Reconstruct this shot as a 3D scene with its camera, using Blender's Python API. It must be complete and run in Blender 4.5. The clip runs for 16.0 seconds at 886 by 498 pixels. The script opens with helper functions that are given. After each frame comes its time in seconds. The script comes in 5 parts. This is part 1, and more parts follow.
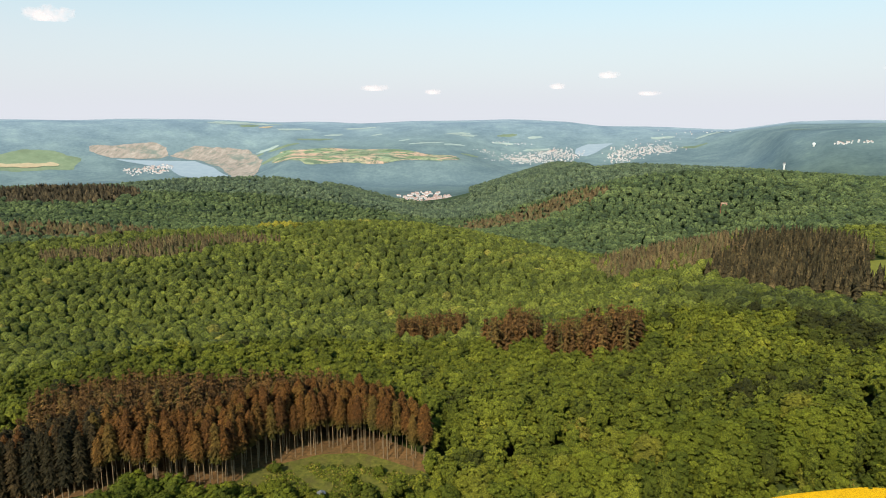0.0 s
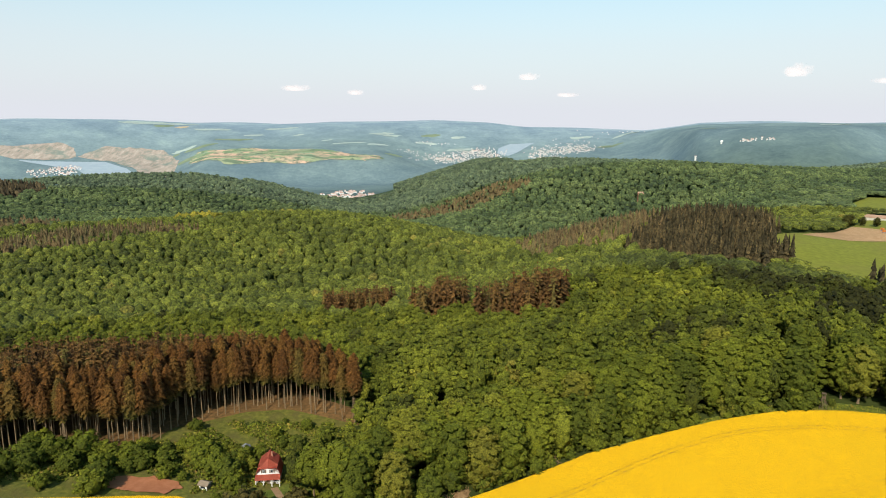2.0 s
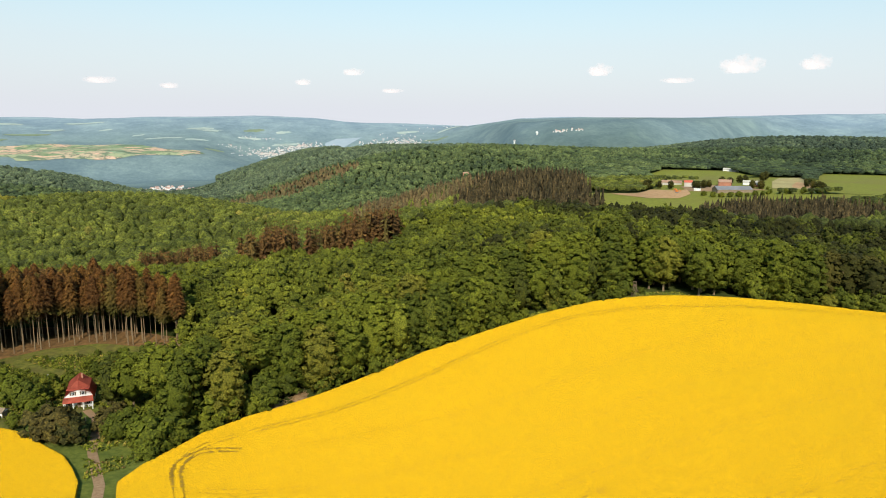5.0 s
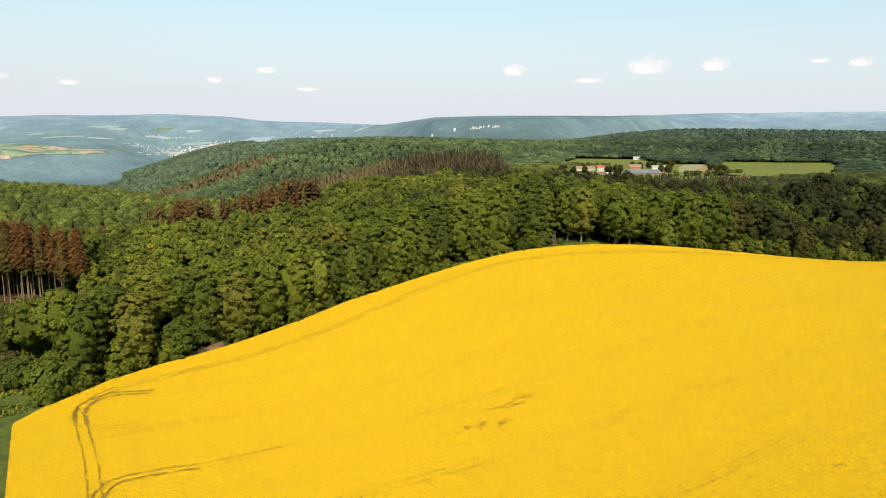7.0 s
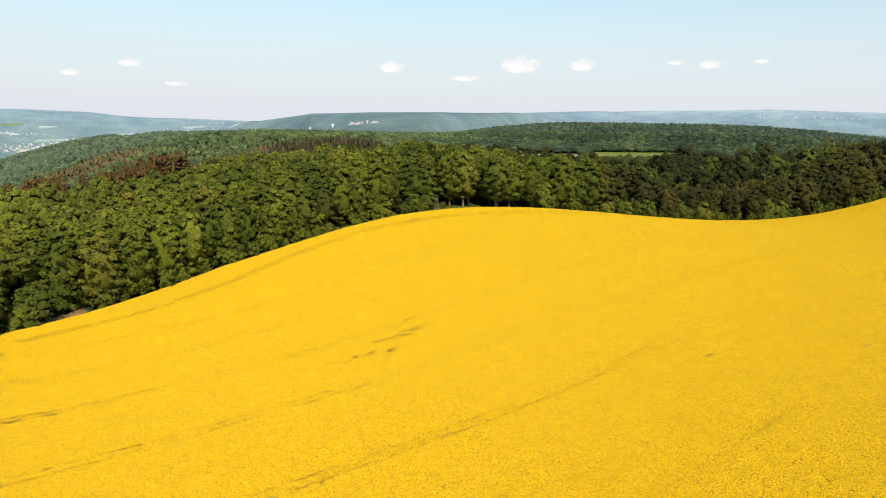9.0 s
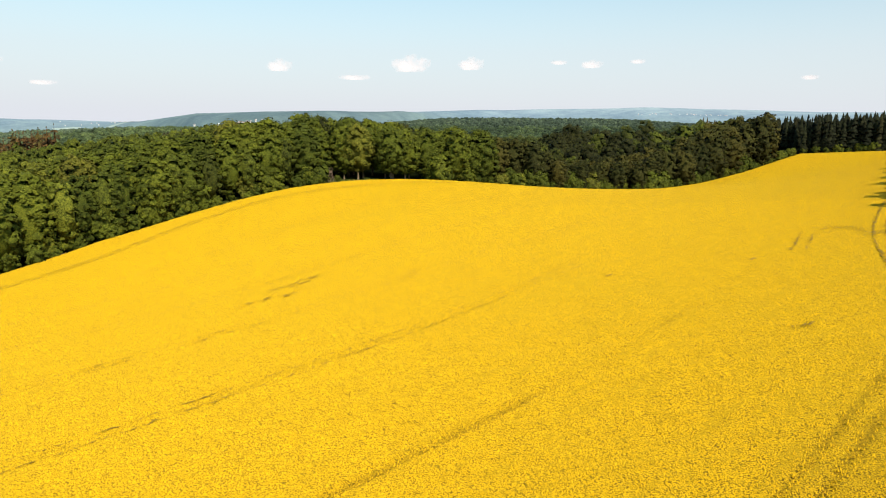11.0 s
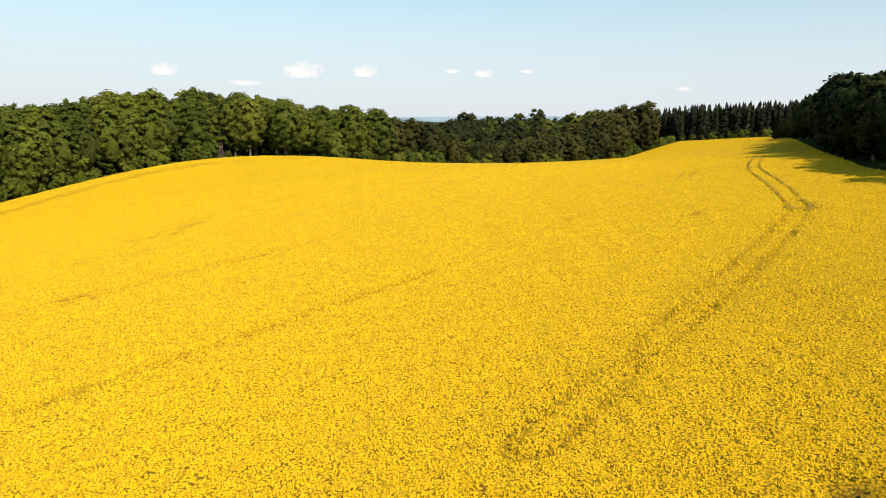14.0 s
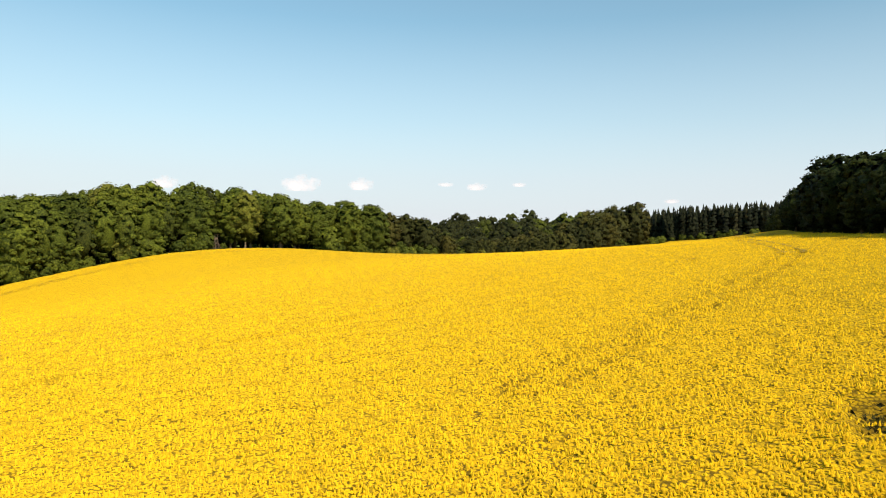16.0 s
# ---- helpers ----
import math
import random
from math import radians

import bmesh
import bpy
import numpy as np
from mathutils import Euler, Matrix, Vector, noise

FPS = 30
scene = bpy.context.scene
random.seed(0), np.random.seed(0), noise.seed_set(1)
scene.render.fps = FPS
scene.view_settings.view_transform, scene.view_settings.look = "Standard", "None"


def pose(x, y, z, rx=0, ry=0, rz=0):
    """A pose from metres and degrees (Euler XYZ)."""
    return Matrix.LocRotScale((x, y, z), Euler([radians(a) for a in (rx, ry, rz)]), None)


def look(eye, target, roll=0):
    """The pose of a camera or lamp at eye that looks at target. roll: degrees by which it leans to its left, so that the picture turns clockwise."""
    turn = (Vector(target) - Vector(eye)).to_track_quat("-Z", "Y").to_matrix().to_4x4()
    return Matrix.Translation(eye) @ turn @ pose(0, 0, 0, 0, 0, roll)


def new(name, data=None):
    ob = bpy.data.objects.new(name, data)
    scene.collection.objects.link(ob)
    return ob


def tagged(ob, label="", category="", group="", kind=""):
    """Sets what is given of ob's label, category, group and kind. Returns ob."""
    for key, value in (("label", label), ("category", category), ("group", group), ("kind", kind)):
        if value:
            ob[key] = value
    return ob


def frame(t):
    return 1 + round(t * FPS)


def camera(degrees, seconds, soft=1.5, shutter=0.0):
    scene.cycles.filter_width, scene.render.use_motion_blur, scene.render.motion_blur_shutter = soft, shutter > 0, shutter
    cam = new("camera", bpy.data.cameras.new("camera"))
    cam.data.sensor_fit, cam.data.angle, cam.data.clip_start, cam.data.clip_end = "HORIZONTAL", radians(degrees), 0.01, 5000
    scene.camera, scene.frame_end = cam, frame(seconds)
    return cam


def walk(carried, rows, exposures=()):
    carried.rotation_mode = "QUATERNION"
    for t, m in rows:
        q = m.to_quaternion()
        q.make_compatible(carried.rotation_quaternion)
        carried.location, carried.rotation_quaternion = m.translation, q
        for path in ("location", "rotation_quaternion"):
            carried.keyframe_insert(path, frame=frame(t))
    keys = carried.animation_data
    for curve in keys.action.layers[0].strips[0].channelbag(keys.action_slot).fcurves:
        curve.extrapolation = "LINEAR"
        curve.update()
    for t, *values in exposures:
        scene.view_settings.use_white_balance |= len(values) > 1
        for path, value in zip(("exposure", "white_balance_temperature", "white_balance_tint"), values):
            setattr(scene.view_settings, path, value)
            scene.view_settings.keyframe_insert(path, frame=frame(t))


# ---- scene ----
cam = camera(65.0, 16.0, soft=1.0)
PATH = [
    (0, (0.136, 0.046, 118.97), (-0.008, 2.001, 118.571), 0.2),
    (0.5, (-0.276, -0.093, 113.501), (-0.377, 1.865, 113.107), 0.2),
    (1, (-0.3, 0.405, 108.011), (-0.36, 2.366, 107.621), 0.3),
    (1.5, (-0.417, 0.204, 102.804), (-0.421, 2.166, 102.414), 0.4),
    (2, (-0.417, -0.535, 97.629), (-0.347, 1.426, 97.242), 0.4),
    (2.5, (-0.252, -1.197, 92.742), (-0.099, 0.758, 92.351), 0.5),
    (3, (-0.294, -2.171, 87.508), (-0.059, -0.223, 87.119), 0.6),
    (3.5, (-0.292, -2.245, 81.962), (0.023, -0.309, 81.573), 0.5),
    (4, (-0.164, -3.312, 76.81), (0.232, -1.389, 76.425), 0.7),
    (4.5, (-0.282, -3.384, 71.301), (0.196, -1.48, 70.918), 0.7),
    (7, (-0.732, -4.058, 48.569), (0.028, -2.247, 48.194), 0.7),
    (7.5, (-0.803, -4.154, 45.007), (0.035, -2.377, 44.633), 0.8),
    (8, (-0.748, -4.244, 41.771), (0.165, -2.504, 41.397), 0.9),
    (8.5, (-1.187, -4.248, 38.886), (-0.197, -2.551, 38.512), 1.0),
    (11, (-0.485, -2.722, 25.356), (0.812, -1.245, 24.989), 0.6),
    (11.5, (-0.796, -2.765, 23.158), (0.563, -1.344, 22.793), 0.7),
    (12, (-0.919, -2.778, 20.999), (0.492, -1.407, 20.637), 0.8),
    (12.5, (-0.868, -2.767, 19.03), (0.585, -1.441, 18.668), 0.8),
    (13, (-0.915, -2.785, 17.025), (0.574, -1.5, 16.662), 0.8),
    (13.5, (-0.911, -2.854, 15.248), (0.587, -1.579, 14.883), 0.9),
    (14, (-0.902, -2.878, 13.634), (0.604, -1.606, 13.295), 0.9),
    (14.5, (-0.9, -2.926, 11.985), (0.618, -1.649, 11.727), 0.9),
    (15, (-0.889, -2.919, 10.039), (0.638, -1.639, 9.863), 0.9),
    (15.5, (-0.847, -2.872, 8.406), (0.685, -1.59, 8.309), 1.0),
    (16, (-0.785, -3.009, 6.821), (0.751, -1.728, 6.8), 0.9),
]
walk(cam, [(t, look(eye, target, roll)) for t, eye, target, roll in PATH])

# ---- light ----
SUN_AZ, SUN_EL = 197.0, 39.0
world = bpy.data.worlds.new("world")
scene.world = world
world.use_nodes = True
wn = world.node_tree.nodes
sky = wn.new("ShaderNodeTexSky")
sky.sky_type = "NISHITA"
sky.sun_disc = False
sky.sun_elevation = radians(SUN_EL)
sky.sun_rotation = radians(SUN_AZ)
sky.altitude = 300
sky.air_density = 1.0
sky.dust_density = 0.8
sky.ozone_density = 1.0
wl = world.node_tree.links
wn["Background"].inputs["Strength"].default_value = 0.14
clean = wn.new("ShaderNodeMix")
clean.data_type, clean.blend_type = "RGBA", "MULTIPLY"
clean.inputs[0].default_value = 1.0
clean.inputs[7].default_value = (0.84, 1.19, 1.08, 1)
wl.new(sky.outputs["Color"], clean.inputs[6])
wl.new(clean.outputs[2], wn["Background"].inputs["Color"])
# pale summer haze, thick at the horizon all round and thinning upwards
haze = wn.new("ShaderNodeBackground")
haze.inputs["Color"].default_value = (0.775, 0.80, 0.865, 1)
haze.inputs["Strength"].default_value = 0.98
rise = wn.new("ShaderNodeSeparateXYZ")
wl.new(wn.new("ShaderNodeTexCoord").outputs["Generated"], rise.inputs[0])
thin = wn.new("ShaderNodeValToRGB")
for k, (at, v) in enumerate(((0.0, 1.0), (0.03, 0.93), (0.09, 0.80), (0.17, 0.48), (0.30, 0.13), (0.6, 0.0))):
    e = thin.color_ramp.elements[k] if k < 2 else thin.color_ramp.elements.new(at)
    e.position, e.color = at, (v, v, v, 1)
wl.new(rise.outputs["Z"], thin.inputs["Fac"])
air = wn.new("ShaderNodeMixShader")
wl.new(thin.outputs["Color"], air.inputs[0])
wl.new(wn["Background"].outputs[0], air.inputs[1])
wl.new(haze.outputs[0], air.inputs[2])
wl.new(air.outputs[0], wn["World Output"].inputs["Surface"])

sun_lamp = bpy.data.lights.new("sun", "SUN")
sun_lamp.energy = 5.0
sun_lamp.angle = radians(0.5)
sun_lamp.color = (1.0, 0.93, 0.80)
sun = new("sun", sun_lamp)
sun_way = Vector((math.sin(radians(SUN_AZ)) * math.cos(radians(SUN_EL)), math.cos(radians(SUN_AZ)) * math.cos(radians(SUN_EL)), math.sin(radians(SUN_EL))))
sun.matrix_world = look(sun_way * 300, (0, 0, 0))


# ---- materials ----
def shader(name):
    m = bpy.data.materials.new(name)
    m.use_nodes = True
    t = m.node_tree
    return m, t, t.nodes["Principled BSDF"]


def ramp(t, stops, source):
    r = t.nodes.new("ShaderNodeValToRGB")
    while len(r.color_ramp.elements) < len(stops):
        r.color_ramp.elements.new(0.5)
    for e, (p, c) in zip(r.color_ramp.elements, stops):
        e.position, e.color = p, (*c, 1)
    t.links.new(source, r.inputs["Fac"])
    return r.outputs["Color"]


def noise_node(t, scale, detail=4, rough=0.6, coords=None):
    n = t.nodes.new("ShaderNodeTexNoise")
    n.inputs["Scale"].default_value, n.inputs["Detail"].default_value, n.inputs["Roughness"].default_value = scale, detail, rough
    if coords is None:
        coords = t.nodes.new("ShaderNodeTexCoord").outputs["Object"]
    t.links.new(coords, n.inputs["Vector"])
    return n.outputs["Fac"]


def mixed(t, a, b, fac, mode="MIX"):
    n = t.nodes.new("ShaderNodeMix")
    n.data_type, n.blend_type = "RGBA", mode
    for v, key in ((fac, 0), (a, 6), (b, 7)):
        if isinstance(v, (int, float)):
            n.inputs[key].default_value = v
        elif isinstance(v, tuple):
            n.inputs[key].default_value = (*v, 1)
        else:
            t.links.new(v, n.inputs[key])
    return n.outputs[2]


def bump(t, p, height, strength, distance):
    n = t.nodes.new("ShaderNodeBump")
    n.inputs["Strength"].default_value, n.inputs["Distance"].default_value = strength, distance
    t.links.new(height, n.inputs["Height"])
    t.links.new(n.outputs["Normal"], p.inputs["Normal"])


def plain(name, dark, light, scale=2.0, rough=0.8, bumpy=0.3, depth=0.02, metal=0.0, big=None, extra=None):
    """A surface of two tones in fine grain, with a second, broader variation."""
    m, t, p = shader(name)
    fine = noise_node(t, scale, 5)
    c = ramp(t, [(0.3, dark), (0.7, light)], fine)
    broad = noise_node(t, big or scale * 0.09, 3)
    mean = tuple((a + b) / 2 for a, b in zip(dark, light))
    c = mixed(t, c, extra or tuple(v * 0.75 for v in mean), ramp(t, [(0.45, (0, 0, 0)), (0.7, (0.8, 0.8, 0.8))], broad))
    t.links.new(c, p.inputs["Base Color"])
    p.inputs["Roughness"].default_value, p.inputs["Metallic"].default_value = rough, metal
    p.inputs["Specular IOR Level"].default_value = 0.25
    bump(t, p, fine, bumpy, depth)
    return m


def foliage(name, stops, per_tree="tint", leaf=0.25, rough=0.75, relief=0.35, fine=2.6, low_green=None, mottle=0.9):
    """Leaves: a tone per tree, a second one per leaf or clump, and a mottle."""
    m, t, p = shader(name)
    if per_tree == "tint":
        a = t.nodes.new("ShaderNodeAttribute")
        a.attribute_name = "tint"
        tone = a.outputs["Fac"]
    else:
        tone = t.nodes.new("ShaderNodeObjectInfo").outputs["Random"]
    c = ramp(t, stops, tone)
    g = t.nodes.new("ShaderNodeNewGeometry")
    c = mixed(t, c, ramp(t, [(0, (0.42, 0.42, 0.42)), (1, (1.45, 1.4, 1.3))], g.outputs["Random Per Island"]), leaf * 2, "MULTIPLY")
    if low_green:
        # the lowest boughs still carry olive needles
        sep = t.nodes.new("ShaderNodeSeparateXYZ")
        t.links.new(t.nodes.new("ShaderNodeTexCoord").outputs["Object"], sep.inputs[0])
        span = t.nodes.new("ShaderNodeMapRange")
        span.inputs["From Min"].default_value, span.inputs["From Max"].default_value = low_green
        span.inputs["To Min"].default_value, span.inputs["To Max"].default_value = 0.75, 0.0
        t.links.new(sep.outputs["Z"], span.inputs["Value"])
        c = mixed(t, c, (0.055, 0.060, 0.012), span.outputs["Result"])
    # mottle: shade of leaf gaps and sunlit tips painted into the colour
    grain = noise_node(t, fine, 3, 0.75)
    c = mixed(t, c, ramp(t, [(0.37, (0.26, 0.28, 0.30)), (0.49, (0.97, 0.97, 0.95)), (0.64, (1.85, 1.72, 1.4))], grain), mottle, "MULTIPLY")
    c = mixed(t, c, ramp(t, [(0.3, (0.62, 0.65, 0.66)), (0.7, (1.26, 1.2, 1.12))], noise_node(t, 0.045, 3)), 0.9, "MULTIPLY")
    t.links.new(c, p.inputs["Base Color"])
    p.inputs["Roughness"].default_value = rough
    p.inputs["Diffuse Roughness"].default_value = 1.0
    p.inputs["Specular IOR Level"].default_value = 0.12
    if relief:
        bump(t, p, grain, 1.0, relief)
    return m


GREENS = [(0.0, (0.025, 0.027, 0.007)), (0.2, (0.051, 0.060, 0.009)), (0.4, (0.078, 0.092, 0.011)), (0.7, (0.103, 0.116, 0.013)), (0.93, (0.134, 0.140, 0.016)), (1.0, (0.153, 0.129, 0.023))]
BROWNS = [(0.0, (0.090, 0.040, 0.012)), (0.5, (0.128, 0.058, 0.015)), (0.85, (0.142, 0.074, 0.018)), (1.0, (0.098, 0.076, 0.018))]
DARKS = [(0.0, (0.013, 0.016, 0.007)), (0.6, (0.020, 0.023, 0.009)), (1.0, (0.034, 0.032, 0.012))]
NEAR_GREENS = [(0.0, (0.060, 0.074, 0.009)), (0.5, (0.091, 0.107, 0.011)), (0.9, (0.123, 0.136, 0.013)), (1.0, (0.132, 0.126, 0.017))]
M_LEAF = foliage("beech_leaves", NEAR_GREENS, "object", leaf=0.26, fine=2.4, mottle=0.62)
M_LEAF_STUFF = foliage("beech_leaves_wood", GREENS, leaf=0.30, fine=1.9)
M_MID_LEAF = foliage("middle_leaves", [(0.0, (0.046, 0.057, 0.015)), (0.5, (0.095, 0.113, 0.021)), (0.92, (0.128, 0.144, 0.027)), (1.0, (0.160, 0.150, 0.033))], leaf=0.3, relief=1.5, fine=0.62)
# Far and ridge leaves carry aerial haze in their lighter, bluer base colours.
M_HAZED_FAR_LEAF = foliage("hazed_far_leaves", [(0.0, (0.030, 0.046, 0.026)), (0.25, (0.052, 0.076, 0.035)), (0.5, (0.072, 0.100, 0.042)), (1.0, (0.100, 0.130, 0.054))], leaf=0.28, relief=1.2, fine=0.33)
M_HAZED_RIDGE_LEAF = foliage("hazed_ridge_leaves", [(0.0, (0.044, 0.064, 0.046)), (0.5, (0.082, 0.112, 0.070)), (1.0, (0.108, 0.140, 0.080))], leaf=0.24, relief=1.2, fine=0.33)
M_YOUNG = foliage("young_leaves", [(0.0, (0.16, 0.15, 0.02)), (1.0, (0.24, 0.21, 0.03))], leaf=0.15, relief=1.2, fine=0.75)
# Row trees: a dark species, darkened further to stand for their shaded side.
M_ROW_LEAF = foliage("dark_shaded_leaves", [(0.0, (0.020, 0.030, 0.006)), (0.6, (0.030, 0.042, 0.008)), (1.0, (0.048, 0.056, 0.010))], "object")
M_MIXED_LEAF = foliage("olive_leaves", [(0.0, (0.034, 0.036, 0.008)), (0.6, (0.056, 0.054, 0.011)), (1.0, (0.082, 0.070, 0.014))], "object", mottle=0.62)
M_BROWN_LEAF = foliage("olive_brown_leaves", [(0.0, (0.052, 0.050, 0.014)), (1.0, (0.085, 0.066, 0.018))], "object")
M_DEAD = foliage("dry_needles", BROWNS, "object", 0.3, low_green=(12.0, 17.0))
M_DEAD_STUFF = foliage("dry_needles_wood", [(0.0, (0.088, 0.046, 0.017)), (0.5, (0.130, 0.070, 0.024)), (0.85, (0.142, 0.084, 0.027)), (1.0, (0.100, 0.086, 0.024))], leaf=0.3)
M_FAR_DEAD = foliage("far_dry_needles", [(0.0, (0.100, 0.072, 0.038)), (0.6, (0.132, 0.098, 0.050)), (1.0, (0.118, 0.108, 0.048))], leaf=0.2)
M_GREY_NEEDLES = foliage("dark_dry_needles", [(0.0, (0.022, 0.020, 0.010)), (0.6, (0.040, 0.031, 0.014)), (1.0, (0.060, 0.040, 0.017))], "object", 0.3)
M_DARK_STUFF = foliage("dark_needles_wood", DARKS, leaf=0.3)
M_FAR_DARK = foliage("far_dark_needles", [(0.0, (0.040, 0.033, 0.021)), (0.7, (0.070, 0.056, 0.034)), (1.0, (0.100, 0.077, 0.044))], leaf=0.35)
M_MID_DARK = foliage("middle_dark_needles", [(0.0, (0.040, 0.034, 0.018)), (0.7, (0.068, 0.054, 0.028)), (1.0, (0.100, 0.076, 0.038))], leaf=0.35, relief=0.8, fine=0.9)
M_BARK = plain("bark", (0.13, 0.085, 0.045), (0.31, 0.215, 0.12), 6, 0.9, 0.5, 0.03)
M_GRASS = plain("grass", (0.085, 0.105, 0.014), (0.17, 0.185, 0.028), 0.9, 0.95, 0.8, 0.15, big=0.25, extra=(0.06, 0.085, 0.012))
M_ROUGH_GRASS = plain("rough_grass", (0.070, 0.080, 0.011), (0.185, 0.165, 0.027), 0.6, 0.95, 1.0, 0.4, big=0.16, extra=(0.105, 0.085, 0.024))
M_MEADOW = plain("meadow", (0.145, 0.155, 0.015), (0.225, 0.225, 0.025), 0.25, 0.9, 0.3, 0.1, big=0.012, extra=(0.18, 0.155, 0.035))
M_SOIL = plain("bare_soil", (0.38, 0.21, 0.095), (0.52, 0.325, 0.165), 0.3, 0.95, 0.5, 0.15)
M_REDSOIL = plain("red_soil", (0.32, 0.11, 0.045), (0.46, 0.18, 0.085), 0.5, 0.95, 0.7, 0.3)
M_PATH = plain("dirt_track", (0.25, 0.145, 0.07), (0.40, 0.26, 0.15), 0.9, 0.95, 0.4, 0.05)
M_WHITE = plain("white_plaster", (0.72, 0.70, 0.66), (0.82, 0.80, 0.76), 1.5, 0.8, 0.1, 0.01)
M_ROOF = plain("red_tiles", (0.50, 0.105, 0.065), (0.64, 0.16, 0.095), 3, 0.7, 0.4, 0.02)
M_GREYROOF = plain("grey_roof", (0.16, 0.16, 0.17), (0.26, 0.26, 0.27), 1, 0.6, 0.2, 0.02)
M_TIMBER = plain("weathered_timber", (0.17, 0.12, 0.08), (0.33, 0.25, 0.17), 8, 0.85, 0.4, 0.01)
M_DARK_TIMBER = plain("dark_timber", (0.085, 0.055, 0.035), (0.19, 0.125, 0.08), 8, 0.85, 0.4, 0.01)
M_GLASS = plain("dark_glass", (0.015, 0.018, 0.02), (0.03, 0.035, 0.04), 1, 0.1, 0.0)
M_BRICK = plain("brick_wall", (0.36, 0.15, 0.09), (0.45, 0.21, 0.13), 2, 0.85, 0.2, 0.01)


# ---- the lie of the land ----
SWELLS = [
    (-110, (5.9, -3.2, 3.8, 7.5, -7.8)),
    (-20, (0.5, -10.5, 6.2, -20.3, 6.0)),
    (70, (8.5, -7.8, 23.7, -20.8, -0.1)),
    (160, (12.9, -9.3, -3.3, 2.0, 22.5)),
    (250, (0.6, 4.7, 7.3, -2.3, -21.4)),
    (340, (9.6, 10.9, -7.0, -7.6, 10.3)),
    (430, (0.2, -1.2, 6.2, 10.9, -2.1)),
]
HILLS = [
    (-200, 900, 240, 10.5), (-25, 590, 170, -28.7), (-80, 240, 160, 29.5), (220, 230, 150, 25.2), (20, 350, 80, -21.3), (103, 406, 90, 24.0),
    (180, 285, 90, -5.5), (320, 420, 130, -7.0), (260, 660, 100, 33.9), (360, 660, 110, -7.5), (290, 860, 110, -25.7), (550, 650, 200, 11.8),
    (-500, 550, 300, -33.8), (450, 250, 200, 18.7), (160, 960, 140, -56.8), (-170, 400, 120, 2.5), (440, 400, 110, -11.5),
]
FAR_HILLS = [
    (510, 1260, 190, 31.2), (300, 1600, 240, 16.6), (157, 2120, 260, 3.2), (-680, 1450, 320, -16.9), (-410, 1650, 190, -4.8), (-750, 1020, 260, -15.9),
    (-350, 1170, 160, -36.0), (-60, 1320, 190, -88.8), (-220, 2000, 220, -63.1), (-260, 2480, 280, -175.2), (1000, 1000, 400, 9.2), (1500, 1700, 600, 3.2),
    (-120, 1720, 170, -77.6), (370, 1130, 110, -50.9), (700, 1500, 260, -25.6),
    (993, 1318, 170, 19.0), (1167, 1167, 170, 19.0), (1318, 993, 170, 19.0), (1443, 800, 170, 19.0),
]
CROP = 1.3


def smooth(a, b, v):
    s = np.clip((v - a) / (b - a), 0, 1)
    return s * s * (3 - 2 * s)


def wave(x, y, size, seed=0.0):
    """A cheap rolling pattern between -1 and 1."""
    u, v = x / size, y / size
    return (np.sin(u * 1.0 + 1.7 * np.sin(v * 0.9 + seed) + seed) + np.sin(v * 1.3 + 1.3 * np.sin(u * 1.1 - seed) + 2.1 * seed) + np.sin((u + v) * 2.1 + seed * 3.3) * 0.5) / 2.5


def ground_z(x, y):
    """Height of the bare ground."""
    x, y = np.asarray(x, float), np.asarray(y, float)
    near = np.zeros_like(x)
    for gx, row in SWELLS:
        for k, amp in enumerate(row):
            near += amp * np.exp(-((x - gx) ** 2 + (y + 40 - 70 * k) ** 2) / (2 * 85.0**2))
    near -= CROP
    hills = np.full_like(x, -30.0)
    for hx, hy, r, amp in HILLS + FAR_HILLS:
        hills += amp * np.exp(-((x - hx) ** 2 + (y - hy) ** 2) / (2.0 * r * r))
    r, az = np.hypot(x, y), np.degrees(np.arctan2(x, y))
    hills = hills + 3.0 * wave(x, y, 130, 0.4) * smooth(300, 600, r)
    # the river valley and the ridges beyond it
    floor = np.interp(az, (-60, -3, 4, 14, 30, 60), (-200, -200, -175, -115, -90, -60))
    top = np.interp(az, (-60, -24, -21.5, -17, -11, -7, 1, 5.7, 8.3, 18, 20, 22, 27, 36, 44, 57, 68, 110), (41, 41, 34, 16, 8, 26, 34, 22, 0, -10, 12, 36, 50, 55, 82, 115, 95, 60))
    bench = 85 * smooth(-20, -16, az) * smooth(2, -4, az) * smooth(3000, 3350, r)
    end = np.interp(az, (15.5, 19, 22, 25, 31, 37, 41, 46), (4450, 3900, 3150, 2980, 2980, 3500, 4400, 4940))
    foot = np.interp(az, (15.5, 19, 22, 25, 31, 37, 41), (3350, 2900, 2400, 2250, 2250, 2700, 3350))
    slope = smooth(foot, end, r) ** 1.3
    far = floor + bench * (1 - slope) + (top - floor) * slope + (16 - 8 * slope) * wave(x, y, 260, 1.3) + 6 * wave(x, y, 110, 0.3) * (1 - slope)
    start = np.interp(az, (-30, -14, -4, 4, 8, 32, 42), (1550, 1750, 2300, 2350, 1650, 1650, 1900))
    w = smooth(start, start + 500, r)
    land = hills * (1 - w) + far * w
    inside = smooth(0, 60, x + 170) * smooth(0, 60, 470 - x) * smooth(0, 45, 275 - y) * smooth(0, 60, y + 120)
    return near * inside + land * (1 - inside)


